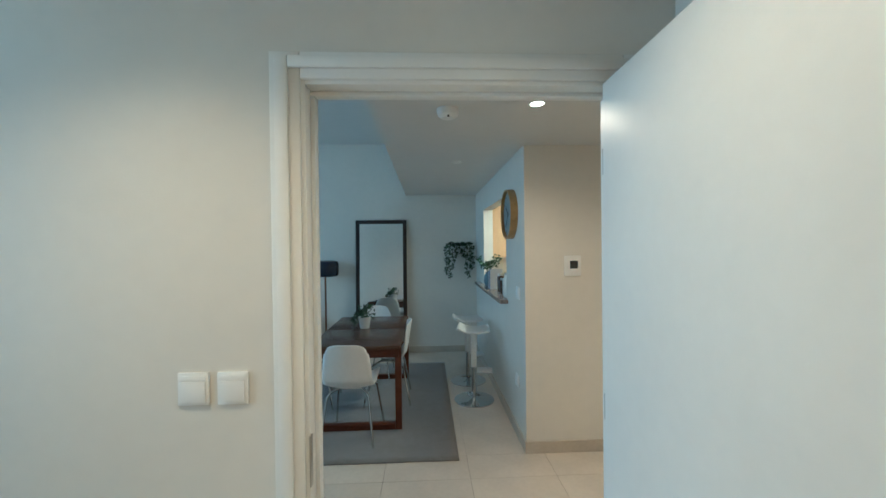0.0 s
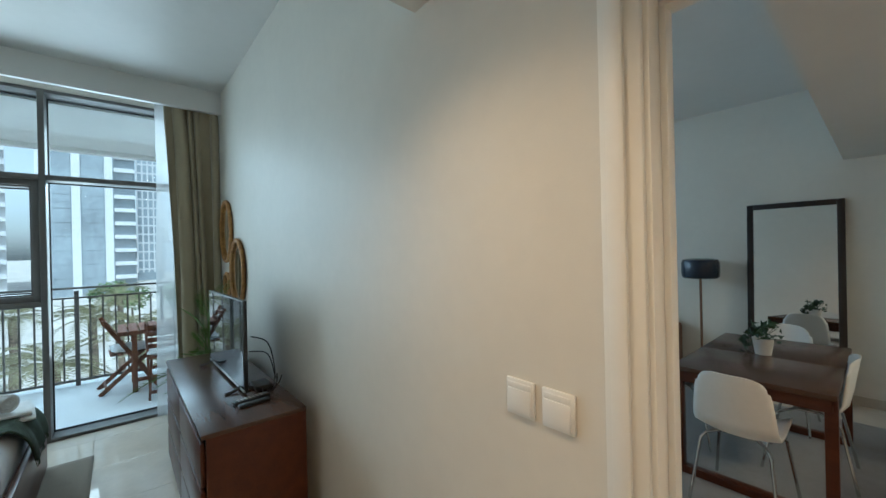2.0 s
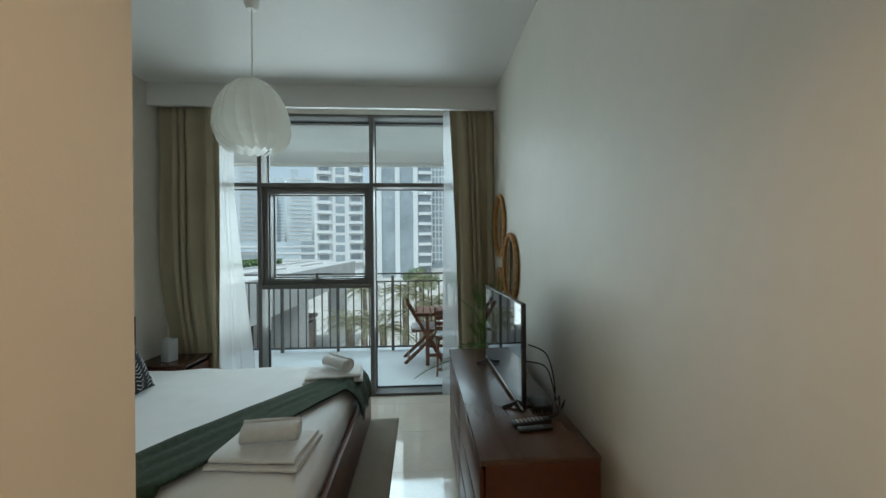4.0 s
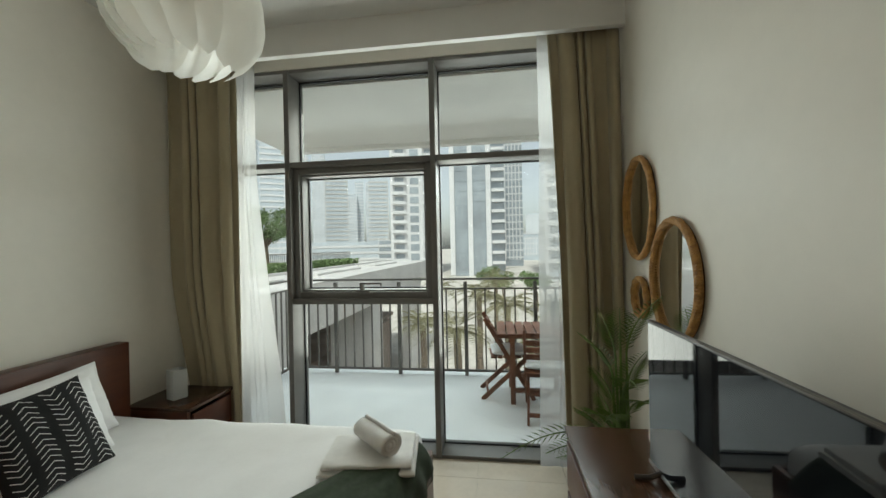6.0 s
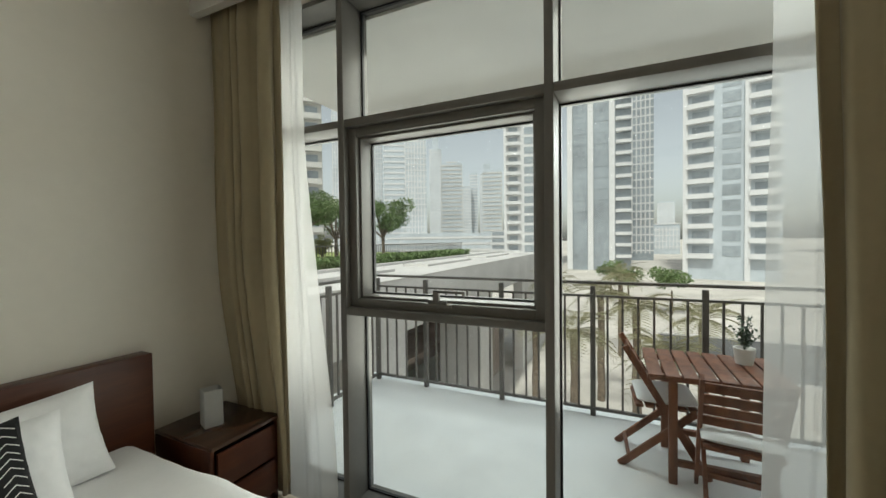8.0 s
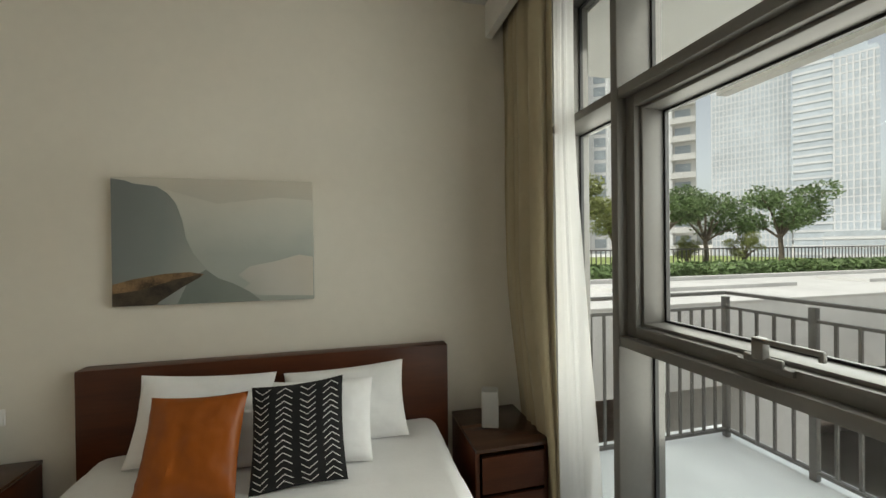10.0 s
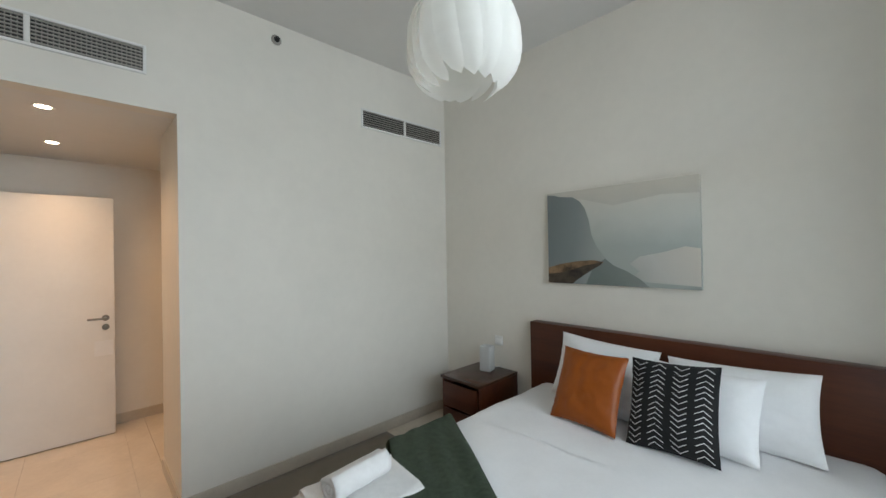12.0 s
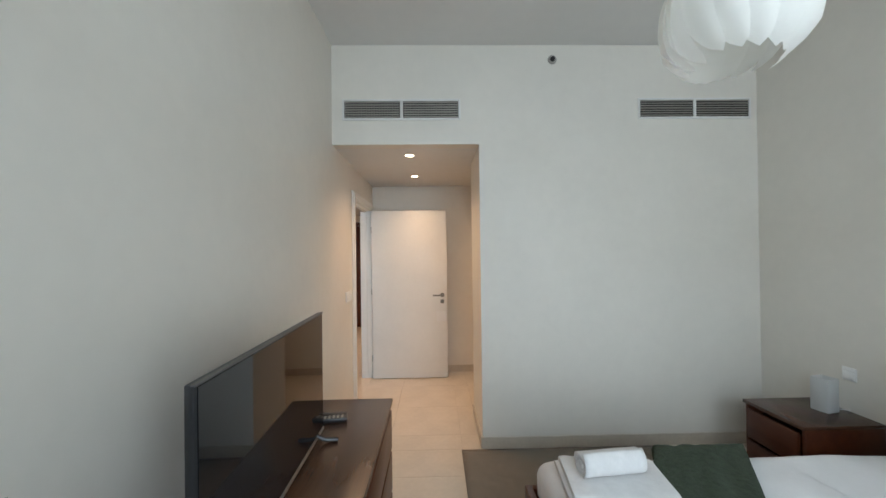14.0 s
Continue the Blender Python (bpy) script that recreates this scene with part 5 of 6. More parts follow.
v = thing("vase_with_branches", "blue-grey vase with round-leaved eucalyptus branches", "vase", pose(0.99, 4.86, CZ))
bm = bmesh.new()
lathe(bm, [(0.001, 0), (0.045, 0), (0.062, 0.06), (0.05, 0.13), (0.032, 0.16), (0.036, 0.17), (0.028, 0.17), (0.026, 0.15), (0.001, 0.15)], 24)
part("vase", bm, mat("blue_glaze", (0.12, 0.20, 0.27), 0.2, var=0.2, scale=12), v)
rnd = random.Random(8)
for k in range(8):
    a = k * 0.8
    tip = Vector((0.16 * math.cos(a), 0.20 * math.sin(a), 0.33 + 0.06 * math.sin(k * 2.1)))
    bm = bmesh.new()
    pts = [Vector((0, 0, 0.15)), Vector((tip.x * 0.3, tip.y * 0.3, 0.24)), tip]
    tube(bm, pts, 0.002, 5)
    for q in range(16):
        leaflet(bm, pts[1].lerp(tip, q / 16) + Vector((rnd.uniform(-0.03, 0.03), rnd.uniform(-0.03, 0.03), rnd.uniform(-0.03, 0.03))), rnd, 0.028)
    part("branch", bm, LEAF2, v)

# ---- kitchen ----
DRAWER = mat("cherry_laminate", (0.10, 0.022, 0.014), 0.25, var=0.15, scale=5, stretch=(3, 3, 0.4))
KG = "kitchen base units"
for k in range(4):
    u = thing("kitchen_unit", "dark cherry kitchen drawer unit with steel bar handles", "cabinet", pose(1.12 + k * 0.75, FY, 0), KG)
    part("carcass", boxes((0.002, -0.58, 0.10, 0.748, -0.02, 0.86)), DRAWER, u)
    part("plinth", boxes((0.002, -0.54, 0, 0.748, -0.50, 0.10)), SKIRT, u)
    for z0, z1 in ((0.11, 0.38), (0.385, 0.63), (0.635, 0.855)):
        f = part("drawer", boxes((0.005, -0.60, z0, 0.745, -0.58, z1), r=0.002), DRAWER, u)
        bm = bmesh.new()
        tube(bm, [(0.20, -0.60, z1 - 0.06), (0.20, -0.63, z1 - 0.06), (0.55, -0.63, z1 - 0.06), (0.55, -0.60, z1 - 0.06)], 0.006, 8)
        part("bar_handle", bm, STEEL, f)
    w = thing("wall_cabinet", "tan laminate kitchen wall cabinet", "cabinet", pose(1.12 + k * 0.75, FY, 1.42), "kitchen wall units")
    part("carcass", boxes((0.002, -0.34, 0, 0.748, -0.012, 0.9)), TAN, w)
    for s in (0, 1):
        part("door", boxes((0.004 + s * 0.373, -0.36, 0.003, 0.371 + s * 0.373, -0.342, 0.897), r=0.002), TAN, w)
solid("trim_worktop", boxes((1.10, FY - 0.62, 0.86, 4.13, FY - 0.012, 0.90), r=0.003), SHELLWHITE, "white kitchen worktop over the drawer units", "worktop")
d = thing("dish", "small white dishes standing on the kitchen worktop", "dishes", pose(2.75, 5.42, 0.90))
for k in range(3):
    bm = bmesh.new()
    lathe(bm, [(0.001, 0.0), (0.04, 0.0), (0.075, 0.05), (0.070, 0.05), (0.036, 0.008), (0.001, 0.008)], 24)
    part("bowl", bm, SHELLWHITE, d, m=pose(0.09 * k, 0.05 * (k % 2), 0.0))
lamp("kitchen_light", "AREA", look((1.9, 4.4, SOFZ - 0.03), (1.9, 4.4, 0)), 14, (1.0, 0.74, 0.48), (0.5, 0.5))
k = thing("kitchen_ceiling_light", "square flush kitchen ceiling light glowing warm", "light", pose(1.9, 4.4, SOFZ))
part("frame", boxes((-0.28, -0.28, -0.012, 0.28, 0.28, 0.0), r=0.002), WHITEPLASTIC, k)
part("diffuser", boxes((-0.26, -0.26, -0.016, 0.26, 0.26, -0.0125)), DOWNLIGHT, k)

# ---- hallway ----
t = thing("thermostat", "white wall thermostat with a black display", "thermostat", pose(1.333, BY, 1.435))
part("plate", boxes((-0.066, -0.012, -0.078, 0.066, 0, 0.078), r=0.005), WHITEPLASTIC, t)
part("display", boxes((-0.022, -0.0145, -0.022, 0.038, -0.0118, 0.038)), SCREEN, t)
part("button_row", boxes((-0.03, -0.0135, -0.060, 0.045, -0.0118, -0.045), r=0.0005), WHITEPLASTIC, t)
switch("white plastic switch plate beside the pass-through", pose(HX, 3.20, 1.205, 0, 0, -90), 2, "living room plates")
switch("white plastic socket plate low on the wall", pose(HX, 3.25, 0.47, 0, 0, -90), 1, "living room plates")
t = thing("smoke_detector", "round white smoke detector on the soffit", "detector", pose(0.345, 2.24, SOFZ))
bm = bmesh.new()
lathe(bm, [(0.001, -0.05), (0.035, -0.05), (0.055, -0.035), (0.062, -0.012), (0.062, 0.0)], 32)
part("cover", bm, WHITEPLASTIC, t)
bm = bmesh.new()
cyl(bm, (0.0, -0.04, -0.053), (0.0, -0.04, -0.045), 0.005, n=10)
part("indicator", bm, PLASTICBLACK, t)
t = thing("ceiling_sprinkler", "small white sprinkler plate on the soffit", "sprinkler", pose(0.50, 3.56, SOFZ))
bm = bmesh.new()
lathe(bm, [(0.001, -0.012), (0.03, -0.012), (0.042, -0.004), (0.042, 0)], 24)
part("cover_plate", bm, WHITEPLASTIC, t)
d = thing("entrance_door", "dark wooden entrance door at the hallway's end", "door", pose(4.15, 2.05, 0), kind="structure")
part("panel", boxes((-0.045, -0.45, 0.005, -0.003, 0.45, 2.14), r=0.003), WOOD, d)
part("frame", boxes((-0.06, -0.53, 0, -0.002, -0.455, 2.22), (-0.06, 0.455, 0, -0.002, 0.53, 2.22), (-0.06, -0.455, 2.145, -0.002, 0.455, 2.22), r=0.003), WOOD, d)
part("door_handle", boxes((-0.075, 0.32, 1.0, -0.045, 0.345, 1.03), (-0.09, 0.22, 1.005, -0.075, 0.345, 1.025), r=0.003), STEEL, d)


# ---- balcony ----
RX, RY = -6.45, -2.27
solid("balcony_floor", boxes((-6.62, -2.45, -0.25, -4.76, 6.2, -0.02)), BALTILE, "pale grey-white tiled balcony floor", "floor")
solid("balcony_ceiling", boxes((-6.70, -2.45, 2.99, -4.76, 6.2, 3.36), (-6.70, -2.45, 2.94, -6.58, 6.2, 2.99)), RENDERWHITE, "white rendered underside of the balcony above", "ceiling")
solid("wall_outer", boxes((-4.76, SY - 0.35, -7.9, GX - 0.05, 6.2, -0.001), (-4.76, SY - 0.35, 3.24, GX - 0.05, 6.2, 7.0), (-4.76, SY - 0.35, 0, GX - 0.05, SY - 0.0, 3.24)), RENDERWHITE, "white rendered outer wall of the building", "wall")


def railing():
    t = thing("balcony_railing", "dark grey painted metal balcony railing with slim balusters", "railing", kind="structure")
    y_posts = [RY] + [-1.64 + 0.858 * k for k in range(10)]
    part("top_rail", boxes((RX - 0.025, RY - 0.025, 1.185, RX + 0.025, 6.15, 1.21), r=0.003), RAILM, t)
    part("mid_rail", boxes((RX - 0.015, RY, 1.065, RX + 0.015, 6.15, 1.085)), RAILM, t)
    part("low_rail", boxes((RX - 0.015, RY, 0.03, RX + 0.015, 6.15, 0.055)), RAILM, t)
    part("top_rail", boxes((RX + 0.026, RY - 0.025, 1.185, -4.78, RY + 0.025, 1.21), r=0.003), RAILM, t)
    part("mid_rail", boxes((RX + 0.016, RY - 0.015, 1.065, -4.78, RY + 0.015, 1.085)), RAILM, t)
    part("low_rail", boxes((RX + 0.016, RY - 0.015, 0.03, -4.78, RY + 0.015, 0.055)), RAILM, t)
    post = finish("post", boxes((-0.022, -0.022, 0, 0.022, 0.022, 1.185), r=0.002), RAILM)
    bar = finish("baluster", boxes((-0.009, -0.009, 0.056, 0.009, 0.009, 1.064)), RAILM, False)
    def put(me, name, x, y):
        ob = new(name, me)
        ob.parent, ob.matrix_basis = t, pose(x, y, -0.02 if name == "post" else 0)
    for y in y_posts:
        put(post, "post", RX, y)
    for a, b in zip(y_posts, y_posts[1:]):
        n = max(1, round((b - a) / 0.1226))
        for k in range(1, n):
            put(bar, "baluster", RX, a + (b - a) * k / n)
    xs = [RX, -5.62, -4.80]
    for x in xs[1:]:
        put(post, "post", x, RY)
    for a, b in zip(xs, xs[1:]):
        n = round((b - a) / 0.118)
        for k in range(1, n):
            put(bar, "baluster", a + (b - a) * k / n, RY)


railing()


def beam(bm, p, q, w, d):
    """A straight batten from p to q, w along x and d thick."""
    p, q = Vector(p), Vector(q)
    m = Matrix.Translation((p + q) / 2) @ (q - p).to_track_quat("Z", "X").to_matrix().to_4x4() @ Matrix.Diagonal((d, w, (q - p).length, 1))
    t = bmesh.new()
    bmesh.ops.create_cube(t, size=1)
    bmesh.ops.bevel(t, geom=t.edges[:], offset=0.04, segments=1, affect="EDGES")
    merge(bm, t, m)


def folding_chair(m, label):
    t = thing("folding_chair", label, "chair", m, "balcony chairs")
    for s in (-1, 1):
        x = s * 0.19
        bm = bmesh.new()
        beam(bm, (x, 0.27, 0), (x, -0.235, 0.86), 0.022, 0.045)
        part("long_leg", bm, TEAK, t)
        bm = bmesh.new()
        beam(bm, (x * 0.86, -0.27, 0), (x * 0.86, 0.21, 0.44), 0.022, 0.045)
        part("short_leg", bm, TEAK, t)
    for k in range(6):
        part("seat_slat", boxes((-0.18, -0.17 + k * 0.066, 0.435, 0.18, -0.118 + k * 0.066, 0.453), r=0.003), TEAK, t)
    for k in range(4):
        z = 0.56 + k * 0.078
        y = 0.27 - (z / 0.86) * 0.505
        part("back_slat", boxes((-0.18, y - 0.008, z - 0.026, 0.18, y + 0.010, z + 0.026), r=0.003), TEAK, t)
    part("stretcher", boxes((-0.17, -0.222, 0.055, 0.17, -0.20, 0.09), r=0.002), TEAK, t)
    part("stretcher", boxes((-0.19, 0.19, 0.09, 0.19, 0.212, 0.125), r=0.002), TEAK, t)
    # tufted seat pad
    def pad(u, v, s):
        a, b = u * 2 - 1, v * 2 - 1
        fat = max(0, (1 - abs(a) ** 4) * (1 - abs(b) ** 4)) ** 0.5
        tuft = sum(math.exp(-((a - i * 0.4) ** 2 + (b - j * 0.4) ** 2) / 0.02) for i in (-1, 1) for j in (-1, 1))
        return a * 0.19, 0.03 + b * 0.19, 0.492 + s * 0.036 * fat * (1 - 0.55 * min(1, tuft))
    bm = bmesh.new()
    for s in (-1, 1):
        sheet(bm, 20, 20, lambda u, v: pad(u, v, s))
    bmesh.ops.remove_doubles(bm, verts=bm.verts[:], dist=0.002)
    part("seat_pad", bm, LINEN, t, "white tufted seat pad")


folding_chair(pose(-5.90, 0.55, -0.02, 0, 0, 4), "brown slatted folding wooden chair with white pad on the balcony")
folding_chair(pose(-5.40, 0.91, -0.02, 0, 0, 84), "brown slatted folding chair with its back to the window")


def balcony_table():
    t = thing("balcony_table", "brown slatted folding wooden table on the balcony", "table", pose(-5.86, 0.86, -0.02))
    for k in range(8):
        part("top_slat", boxes((-0.33, -0.40 + k * 0.1, 0.715, 0.33, -0.315 + k * 0.1, 0.735), r=0.003), TEAK, t)
    for x in (-0.24, 0.24):
        part("bearer", boxes((x - 0.02, -0.40, 0.675, x + 0.02, 0.385, 0.714), r=0.003), TEAK, t)
        for s in (-1, 1):
            part("leg", boxes((x - 0.022, s * 0.25 - 0.025, 0, x + 0.022, s * 0.25 + 0.025, 0.675), r=0.003), TEAK, t)
        part("foot_bar", boxes((x - 0.018, -0.225, 0.12, x + 0.018, 0.225, 0.16), r=0.002), TEAK, t)
    p = thing("potted_herb", "small bushy plant in a pale pot on the table", "plant", pose(-6.0, 1.08, 0.715))
    bm = bmesh.new()
    lathe(bm, [(0.001, 0), (0.05, 0), (0.065, 0.11), (0.056, 0.11), (0.05, 0.09), (0.001, 0.09)], 20)
    part("pot", bm, POT, p)
    bm = bmesh.new()
    rnd = random.Random(31)
    for k in range(16):
        a, r = rnd.uniform(0, 6.28), rnd.uniform(0.02, 0.10)
        tip = Vector((r * math.cos(a), r * math.sin(a), rnd.uniform(0.2, 0.36)))
        tube(bm, [(0, 0, 0.09), tip], 0.0015, 4)
        for q in range(9):
            leaflet(bm, Vector((0, 0, 0.09)).lerp(tip, 0.3 + 0.7 * q / 9) + Vector((rnd.uniform(-0.012, 0.012), rnd.uniform(-0.012, 0.012), 0)), rnd, 0.018)
    part("foliage", bm, LEAF2, p)


balcony_table()

# ---- outside ----
GZ = -8.0
SAND = mat("pale_paving", (0.56, 0.53, 0.48), 0.9, var=0.15, scale=0.12, bump=0.1, bscale=3)
ASPH = mat("asphalt", (0.10, 0.10, 0.10), 0.9, var=0.15, scale=0.4)
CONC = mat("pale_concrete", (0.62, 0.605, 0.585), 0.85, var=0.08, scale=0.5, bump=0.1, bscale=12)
# brown of ramp and recess walls, with the recess's shade in the colour
CONCSHADE = mat("shaded_brown_concrete", (0.33, 0.265, 0.225), 0.8, var=0.2, scale=0.6)
# distance haze is put into these tower colours, paler and closer together
TOWERWHITE = mat("tower_white", (0.64, 0.645, 0.65), 0.8, var=0.04, scale=0.05)
TOWERTAN = mat("tower_sand", (0.57, 0.565, 0.545), 0.8, var=0.05, scale=0.05)
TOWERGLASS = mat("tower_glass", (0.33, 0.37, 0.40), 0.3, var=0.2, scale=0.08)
TOWERHAZE = mat("tower_hazed_glass", (0.50, 0.55, 0.59), 0.35, var=0.12, scale=0.05)
GREEN = mat("garden_leaf", (0.15, 0.225, 0.08), 0.6, var=0.3, scale=1.2)
LIME = mat("young_leaf", (0.26, 0.29, 0.085), 0.6, var=0.3, scale=1.2)
DATE = mat("date_palm_leaf", (0.36, 0.345, 0.20), 0.6, var=0.3, scale=1.2)
BARK = mat("bark", (0.20, 0.16, 0.12), 0.9, var=0.3, scale=5, bump=0.6, bscale=20)
solid("ground", boxes((-2500, -2500, GZ - 0.5, 2500, 2500, GZ)), SAND, "pale paved ground reaching to the horizon", "ground")
solid("road", boxes((-46, 4, GZ, -34, 600, GZ + 0.02)), ASPH, "grey asphalt street", "road")
for x in (-46.3, -34.0):
    solid("kerb", boxes((x, 4, GZ, x + 0.3, 600, GZ + 0.14)), CONC, "pale concrete kerb along the street", "kerb")


def at_bearing(b, d, z=GZ, turn=0.0):
    """The pose of something d metres from the window in the direction b, degrees to the left of +y."""
    return pose(-2.9 - d * math.sin(radians(b)), 0.25 + d * math.cos(radians(b)), z, 0, 0, b + turn)


def many(rows):
    """A mesh of many plain boxes."""
    vs, fs = [], []
    for x0, y0, z0, x1, y1, z1 in rows:
        k = len(vs)
        vs += [(x0, y0, z0), (x1, y0, z0), (x1, y1, z0), (x0, y1, z0), (x0, y0, z1), (x1, y0, z1), (x1, y1, z1), (x0, y1, z1)]
        fs += [tuple(k + i for i in f) for f in ((0, 3, 2, 1), (4, 5, 6, 7), (0, 1, 5, 4), (1, 2, 6, 5), (2, 3, 7, 6), (3, 0, 4, 7))]
    return vs, fs


def stuff(name, rows, material, parent, label=""):
    me = bpy.data.meshes.new(name)
    me.from_pydata(*many(rows)[:1], [], many(rows)[1])
    me.materials.append(material)
    ob = new(name, me)
    ob.parent = parent
    return tagged(ob, label, kind="stuff")


def tower(label, b, d, width, depth, height, style, wall, floor=3.4, crown=0.0, turn=0.0):
    t = thing("tower_block", label, "building", at_bearing(b, d, GZ, turn), "far towers")
    w, n = width / 2, int(height / floor)
    part("wall", boxes((-w, 0, 0, w, depth, height)), wall, t, smooth=False)
    part("roof", boxes((-w + 0.5, 0.5, height, w - 0.5, depth - 0.5, height + 1.2)), wall, t, smooth=False)
    if crown:
        part("roof_house", boxes((-w * 0.5, depth * 0.25, height + 1.2, w * 0.5, depth * 0.75, height + crown)), wall, t, smooth=False)
    rows, slabs, fins = [], [], []
    if style == "bands":
        for k in range(n):
            z = 4 + k * floor
            rows.append((-w + 0.4, -0.12, z + 1.0, w - 0.4, 0.05, z + floor - 0.5))
            slabs.append((-w - 0.3, -0.35, z - 0.1, w + 0.3, 0.0, z + 0.95))
    elif style == "balconies":
        cols = max(3, int(width / 5.0))
        cw = width / cols
        for k in range(n):
            z = 5 + k * floor
            for c in range(cols):
                x = -w + c * cw
                rows.append((x + cw * 0.22, -0.1, z + 0.3, x + cw * 0.80, 0.05, z + floor - 0.7))
                if c % 2 == 0:
                    slabs.append((x + cw * 0.05, -1.5, z - 0.15, x + cw * 0.95, 0.0, z + 0.95))
        for c in range(0, cols + 1, 2):
            fins.append((-w + c * cw - 0.5, -0.7, 0, -w + c * cw + 0.5, 0.1, height))
    elif style == "fins":
        cols = max(3, int(width / 7.0))
        cw = width / cols
        for c in range(cols):
            x = -w + c * cw
            for k in range(n):
                z = 4 + k * floor
                rows.append((x + cw * 0.30, -0.1, z + 0.4, x + cw * 0.97, 0.05, z + floor - 0.25))
            fins.append((x, -0.8, 0, x + cw * 0.26, 0.1, height + 2))
        for k in range(n):
            z = 4 + k * floor
            slabs.append((w - cw * 0.7, -1.6, z - 0.15, w, 0.0, z + 0.8))
    else:
        cols = max(5, int(width / 1.7))
        cw = width / cols
        for c in range(cols):
            fins.append((-w + c * cw, -0.22, 3, -w + c * cw + cw * 0.30, 0.1, height - 1))
        for k in range(n):
            z = 4 + k * floor
            slabs.append((-w, -0.12, z, w, 0.05, z + 0.6))
    if rows:
        # beyond 200 m the windows take the paler colour, for haze
        stuff("window_band", rows, TOWERHAZE if d > 200 else TOWERGLASS, t)
    if slabs:
        stuff("balcony_slab", slabs, TOWERWHITE if wall is not TOWERTAN else TOWERTAN, t)
    if fins:
        stuff("facade_fin", fins, TOWERWHITE, t)


tower("white residential tower with stacked balconies", 101.9, 135, 16, 18, 120, "balconies", TOWERWHITE, turn=4)
tower("glass tower with broad white fins and balconies", 92.35, 125, 18, 20, 130, "fins", TOWERGLASS)
tower("slim blue glass tower behind the finned one", 86.9, 185, 8.5, 16, 120, "glass", TOWERGLASS)
tower("glass and white tower with curved balconies", 77.4, 105, 17, 20, 120, "balconies", TOWERHAZE)
tower("pale sand tower with banded balconies", 113.3, 320, 18, 20, 72, "bands", TOWERTAN, crown=5)
tower("pale sand tower with banded balconies", 107.2, 320, 16, 20, 65, "bands", TOWERTAN, crown=4)
tower("hazy blue-grey tower with a round crown", 108.0, 480, 18, 18, 92, "glass", TOWERHAZE, crown=14)
tower("slim blue-grey tower behind the others", 111.1, 420, 11, 16, 68, "glass", TOWERHAZE)
tower("slim blue-grey tower behind the others", 110.0, 430, 9, 14, 84, "bands", TOWERHAZE)
tower("hazy blue glass tower with a pointed crown", 115.7, 520, 17, 14, 134, "glass", TOWERHAZE, crown=26)
tower("tall blue-grey tower with a stepped top", 118.7, 228, 13, 16, 87, "glass", TOWERHAZE, crown=10)
tower("tall grey tower with banded balconies", 121.9, 238, 12.7, 16, 97, "bands", TOWERHAZE)
tower("white finned office tower", 127.2, 260, 33, 22, 150, "glass", TOWERHAZE)
tower("grey residential block with stacked balconies", 136.6, 85, 13, 14, 60, "balconies", TOWERTAN)
tower("white block with balconies beside the garden", 150.0, 110, 30, 18, 60, "balconies", TOWERWHITE)
tower("hazy pale glass tower far off", 84.2, 620, 22, 18, 60, "glass", TOWERHAZE)
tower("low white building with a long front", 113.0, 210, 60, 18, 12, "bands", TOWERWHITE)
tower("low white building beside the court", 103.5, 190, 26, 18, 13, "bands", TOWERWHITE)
tower("low blue-roofed hall among the towers", 84.6, 260, 18, 20, 17, "glass", TOWERHAZE)
tower("hazy pale glass tower far off", 66.0, 300, 30, 20, 110, "bands", TOWERHAZE)


# ---- neighbouring podium with a roof garden ----
def podium():
    t = thing("podium_building", "low pale concrete podium with a roof garden", "building", pose(0, 0, GZ))
    y0, z1, x0, x1 = -6.0, 8.36, -38.5, 10
    part("roof", boxes((x0, -45, z1 - 0.6, x1, y0 - 0.4, z1 - 0.004)), CONC, t, smooth=False)
    part("fascia", boxes((x0, y0 - 0.4, z1 - 1.72, x1, y0, z1), r=0.02), CONC, t)
    part("coping", boxes((x0, y0 - 1.3, z1 - 0.002, x1, y0 + 0.03, z1 + 0.05), r=0.01), CONC, t)
    part("end_fascia", boxes((x0 - 0.02, -45, z1 - 1.72, x0 + 0.38, y0 - 0.41, z1), r=0.02), CONC, t)
    part("planter_wall", boxes((x0, -10.6, z1, x1, -10.3, z1 + 0.12)), CONC, t, smooth=False)
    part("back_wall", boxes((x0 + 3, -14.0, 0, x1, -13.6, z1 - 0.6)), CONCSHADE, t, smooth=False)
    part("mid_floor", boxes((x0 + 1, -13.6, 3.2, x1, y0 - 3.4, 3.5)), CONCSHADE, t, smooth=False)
    for x, w, d in ((-20.9, 1.97, 2.3), (-30.3, 4.2, 0.7), (-11.5, 1.97, 2.3), (-2.0, 1.97, 2.3)):
        part("pier", boxes((x - w, y0 - d, 0, x, y0 - 0.02, z1 - 1.72)), CONC, t, smooth=False)
        part("glazing", boxes((x + 1.2, -13.6, 3.6, x + 5.2, -13.5, 6.4)), TOWERGLASS, t, smooth=False)
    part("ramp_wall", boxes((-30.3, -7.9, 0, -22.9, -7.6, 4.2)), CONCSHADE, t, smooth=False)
    for k in range(3):
        part("skylight_kerb", boxes((-34 - 0 * k + 9 * k, -9.4, z1, -28 + 9 * k, -8.0, z1 + 0.10)), CONC, t, smooth=False)


podium()
RZ = GZ + 8.36


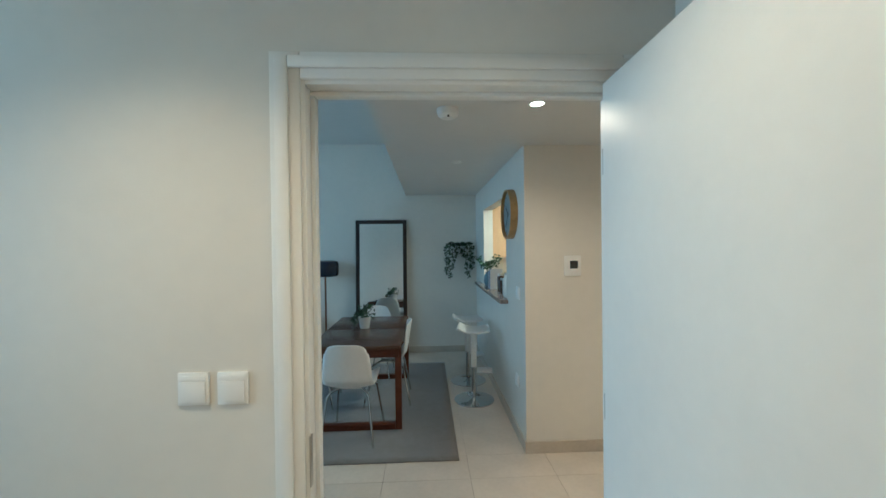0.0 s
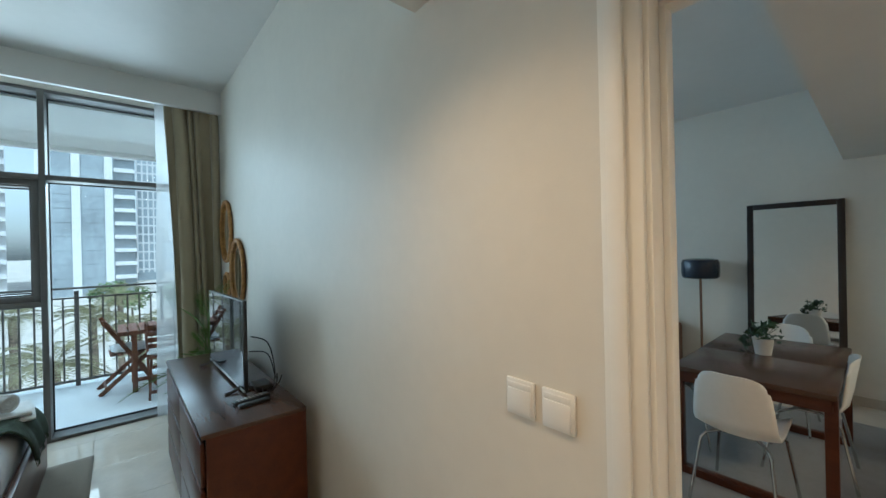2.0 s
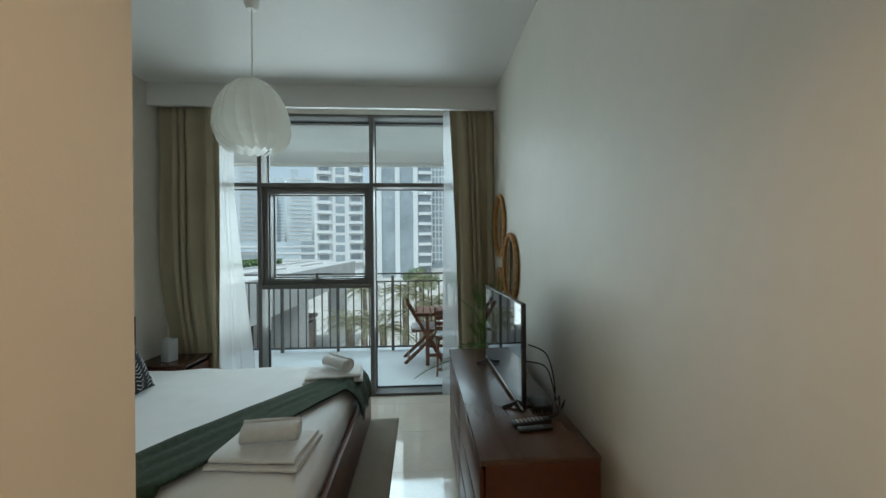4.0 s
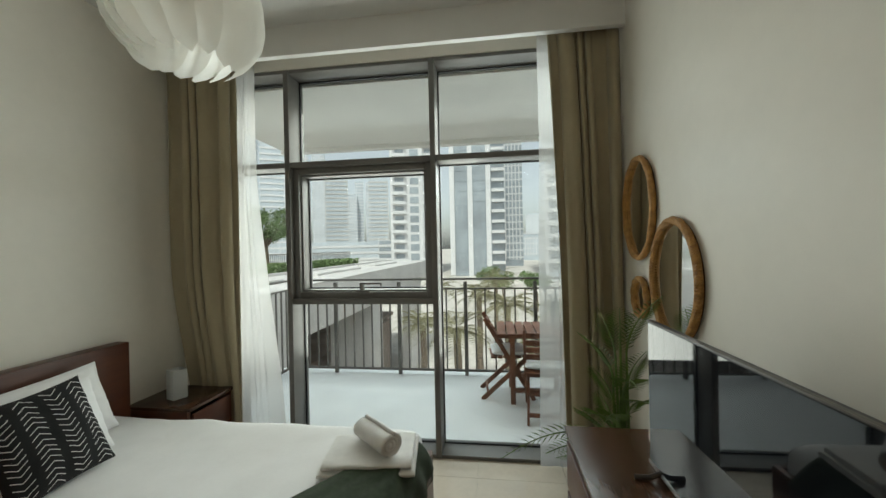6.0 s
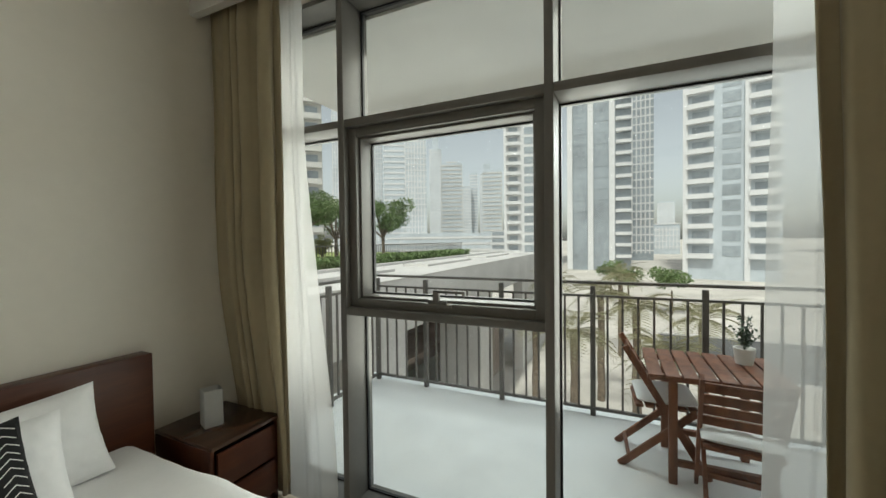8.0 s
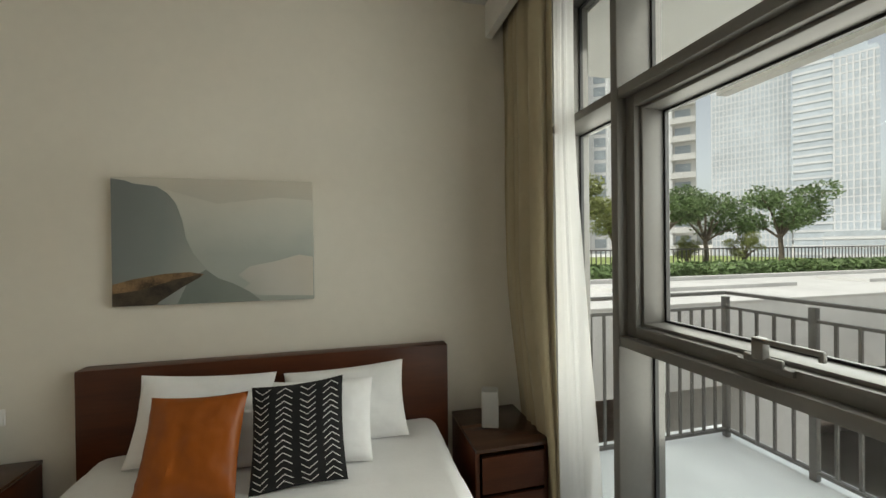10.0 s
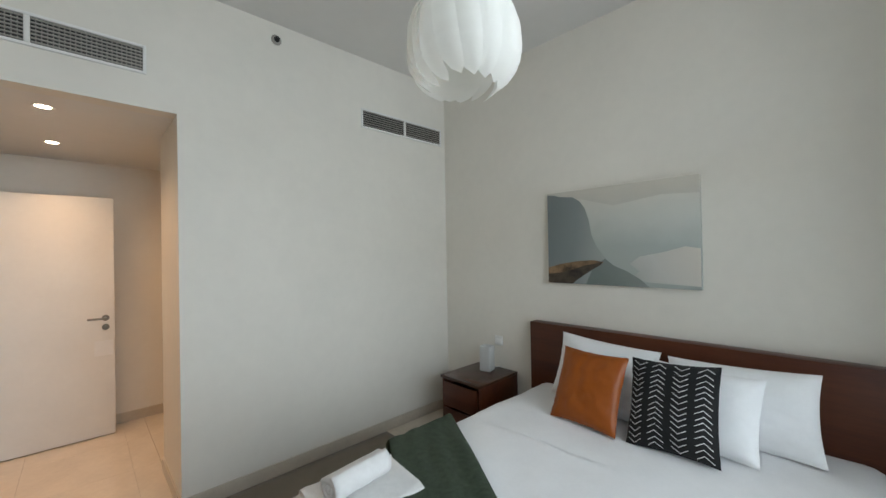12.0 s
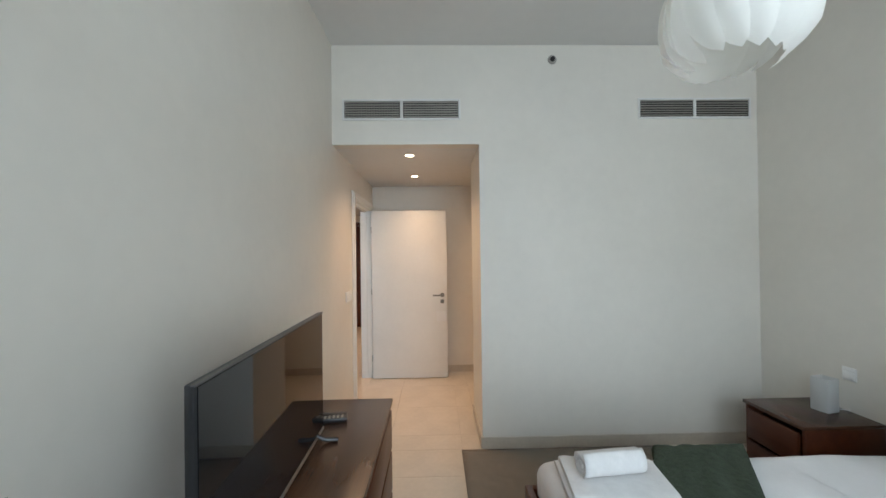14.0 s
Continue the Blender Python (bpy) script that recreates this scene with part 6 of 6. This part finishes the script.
def leaf_cloud(bm, c, rad, n, size, rnd):
    for k in range(n):
        d = Vector((rnd.gauss(0, 1), rnd.gauss(0, 1), rnd.gauss(0, 1))).normalized() * rad * rnd.uniform(0.55, 1.0)
        leaflet(bm, Vector(c) + Vector((d.x, d.y, d.z * 0.72)), rnd, size)


def garden_tree(b, d, height, spread, seed, material, label):
    rnd = random.Random(seed)
    t = thing("garden_tree", label, "tree", at_bearing(b, d, RZ), "garden trees")
    bm = bmesh.new()
    fork = height * 0.34
    tube(bm, [(0, 0, 0), (0.05, 0.04, fork * 0.5), (0, 0, fork)], [0.13, 0.10, 0.085], 8)
    tips = []
    for k in range(9):
        a = k * 2.4 + rnd.uniform(-0.3, 0.3)
        r = spread * rnd.uniform(0.35, 0.85)
        tip = Vector((r * math.cos(a), r * math.sin(a), height * rnd.uniform(0.46, 0.86)))
        mid = Vector((tip.x * 0.45, tip.y * 0.45, fork + (tip.z - fork) * 0.6))
        tube(bm, [(0, 0, fork * 0.96), mid, tip], [0.06, 0.04, 0.015], 6)
        tips += [tip, mid.lerp(tip, 0.6) + Vector((rnd.uniform(-0.4, 0.4), rnd.uniform(-0.4, 0.4), rnd.uniform(0, 0.5)))]
    part("trunk", bm, BARK, t)
    bm = bmesh.new()
    for p in tips:
        leaf_cloud(bm, p, spread * rnd.uniform(0.28, 0.44), 300, 0.085 * height / 5, rnd)
    part("crown", bm, material, t, smooth=False)


garden_tree(123.9, 23.2, 4.44, 1.84, 1, GREEN, "leafy green tree in the roof garden")
garden_tree(130.7, 21.6, 4.14, 1.68, 2, GREEN, "leafy green tree beside another in the roof garden")
garden_tree(135.5, 19.2, 4.14, 1.68, 3, GREEN, "broad green tree in the roof garden")
garden_tree(141.0, 20.8, 4.14, 1.60, 4, LIME, "yellow-green tree in the roof garden")
garden_tree(148.0, 17.6, 4.74, 1.76, 5, LIME, "yellow-green tree close to the balcony")
garden_tree(127.0, 21.6, 1.63, 0.72, 6, LIME, "small bright shrub in the roof garden")
garden_tree(132.6, 20.8, 1.48, 0.72, 7, LIME, "small bright shrub in the roof garden")
bm = bmesh.new()
rnd = random.Random(77)
for k in range(9000):
    leaflet(bm, Vector((rnd.uniform(-32, -6), -11.6 + rnd.uniform(-0.9, 0.9), RZ + rnd.uniform(0.02, 0.5))), rnd, 0.13)
solid("garden_hedge", bm, GREEN, "low dense green hedge along the roof garden", "hedge", kind="stuff")
LAWN = mat("lawn_grass", (0.27, 0.33, 0.10), 0.9, var=0.2, scale=1.5, bump=0.5, bscale=30)
solid("lawn", boxes((-38, -32, RZ - 0.003, 8, -13.2, RZ + 0.05)), LAWN, "bright mown lawn of the roof garden", "lawn")
f = thing("garden_fence", "slim dark metal fence behind the hedge", "fence")
stuff("fence_bar", [(-60 + 0.22 * k, -13.0, RZ, -59.97 + 0.22 * k, -12.97, RZ + 1.0) for k in range(110, 245)] + [(-36, -13.02, RZ + 1.0, -6, -12.95, RZ + 1.05)], RAILM, f)


def date_palm(b, d, height, seed, m=None):
    rnd = random.Random(seed)
    t = thing("date_palm", "dusty green date palm standing in the pale court", "tree", at_bearing(b, d, GZ), "date palms")
    bm = bmesh.new()
    n = 12
    tube(bm, [(0.02 * math.sin(k), 0.02 * math.cos(k), height * k / n) for k in range(n + 1)], [0.22 - 0.05 * k / n + (0.015 if k % 2 else 0) for k in range(n + 1)], 10)
    part("trunk", bm, BARK, t)
    bm = bmesh.new()
    for k in range(30):
        az = k * 2.399
        frond(bm, (0, 0, height), az, rnd.uniform(2.0, 2.6), rnd.uniform(-0.1, 1.2), rnd.uniform(0.45, 0.75), n=16, leaf=0.55)
    part("crown", bm, DATE, t, smooth=False)


for k, (b, d, h) in enumerate(((95.5, 17, 4.6), (92.0, 24, 5.4), (87.5, 21, 5.2), (84.0, 17, 4.0), (98.5, 30, 5.2), (80.0, 22, 4.6), (89.5, 34, 5.6), (101.0, 21, 4.0))):
    date_palm(b, d, h + 1.0, 40 + k)
for k, (b, d) in enumerate(((88.6, 60), (83.5, 55), (90.8, 70))):
    rnd = random.Random(60 + k)
    t = thing("street_tree", "rounded green street tree beyond the court", "tree", at_bearing(b, d, GZ), "street trees")
    bm = bmesh.new()
    tube(bm, [(0, 0, 0), (0.05, 0, 1.5), (0, 0, 3.0)], [0.18, 0.14, 0.1], 8)
    part("trunk", bm, BARK, t)
    bm = bmesh.new()
    for q in range(12):
        leaf_cloud(bm, (rnd.uniform(-1.6, 1.6), rnd.uniform(-1.6, 1.6), 4.0 + rnd.uniform(-0.8, 1.4)), 1.1, 110, 0.2, rnd)
    part("crown", bm, GREEN, t, smooth=False)


# ---- floor tiles, one by one ----
floor_ob = bpy.data.objects["floor"]
T, G = 0.60, 0.0016


def tile_mesh(w, d):
    bm = bmesh.new()
    bx(bm, -w / 2, -d / 2, -0.010, w / 2, d / 2, 0.0)
    bmesh.ops.bevel(bm, geom=[e for e in bm.edges if all(v.co.z > -0.001 for v in e.verts)], offset=0.0006, segments=1, affect="EDGES")
    return finish("tile", bm, TILE, False)


def split(lo, hi, start):
    """The tile joints between lo and hi, on a grid through start."""
    k = math.ceil((lo - start) / T + 1e-6)
    cuts = [lo]
    while start + k * T < hi - 0.01:
        cuts.append(start + k * T)
        k += 1
    return cuts + [hi]


def lay(x0, y0, x1, y1):
    for a, b in zip(split(x0, x1, 0.50), split(x0, x1, 0.50)[1:]):
        for c, d in zip(split(y0, y1, 0.30), split(y0, y1, 0.30)[1:]):
            if b - a < 0.012 or d - c < 0.012:
                continue
            key = (round(b - a, 3), round(d - c, 3))
            if key not in TILES:
                TILES[key] = tile_mesh(b - a - G, d - c - G)
            ob = new("tile", TILES[key])
            ob.parent = floor_ob
            ob.matrix_basis = pose((a + b) / 2, (c + d) / 2, 0)


TILES = {}
lay(-4.72, SY, EX, NY)
lay(EX, CORY, ENDX, NY)
lay(-0.25, -1.3, ENDX, CORY)
lay(-0.195, NY, 0.85, LY)
lay(-4.5, LY, 4.15, BY)
lay(-2.9, BY, HX, FY)
lay(HX + 0.12, BY, 4.15, FY)
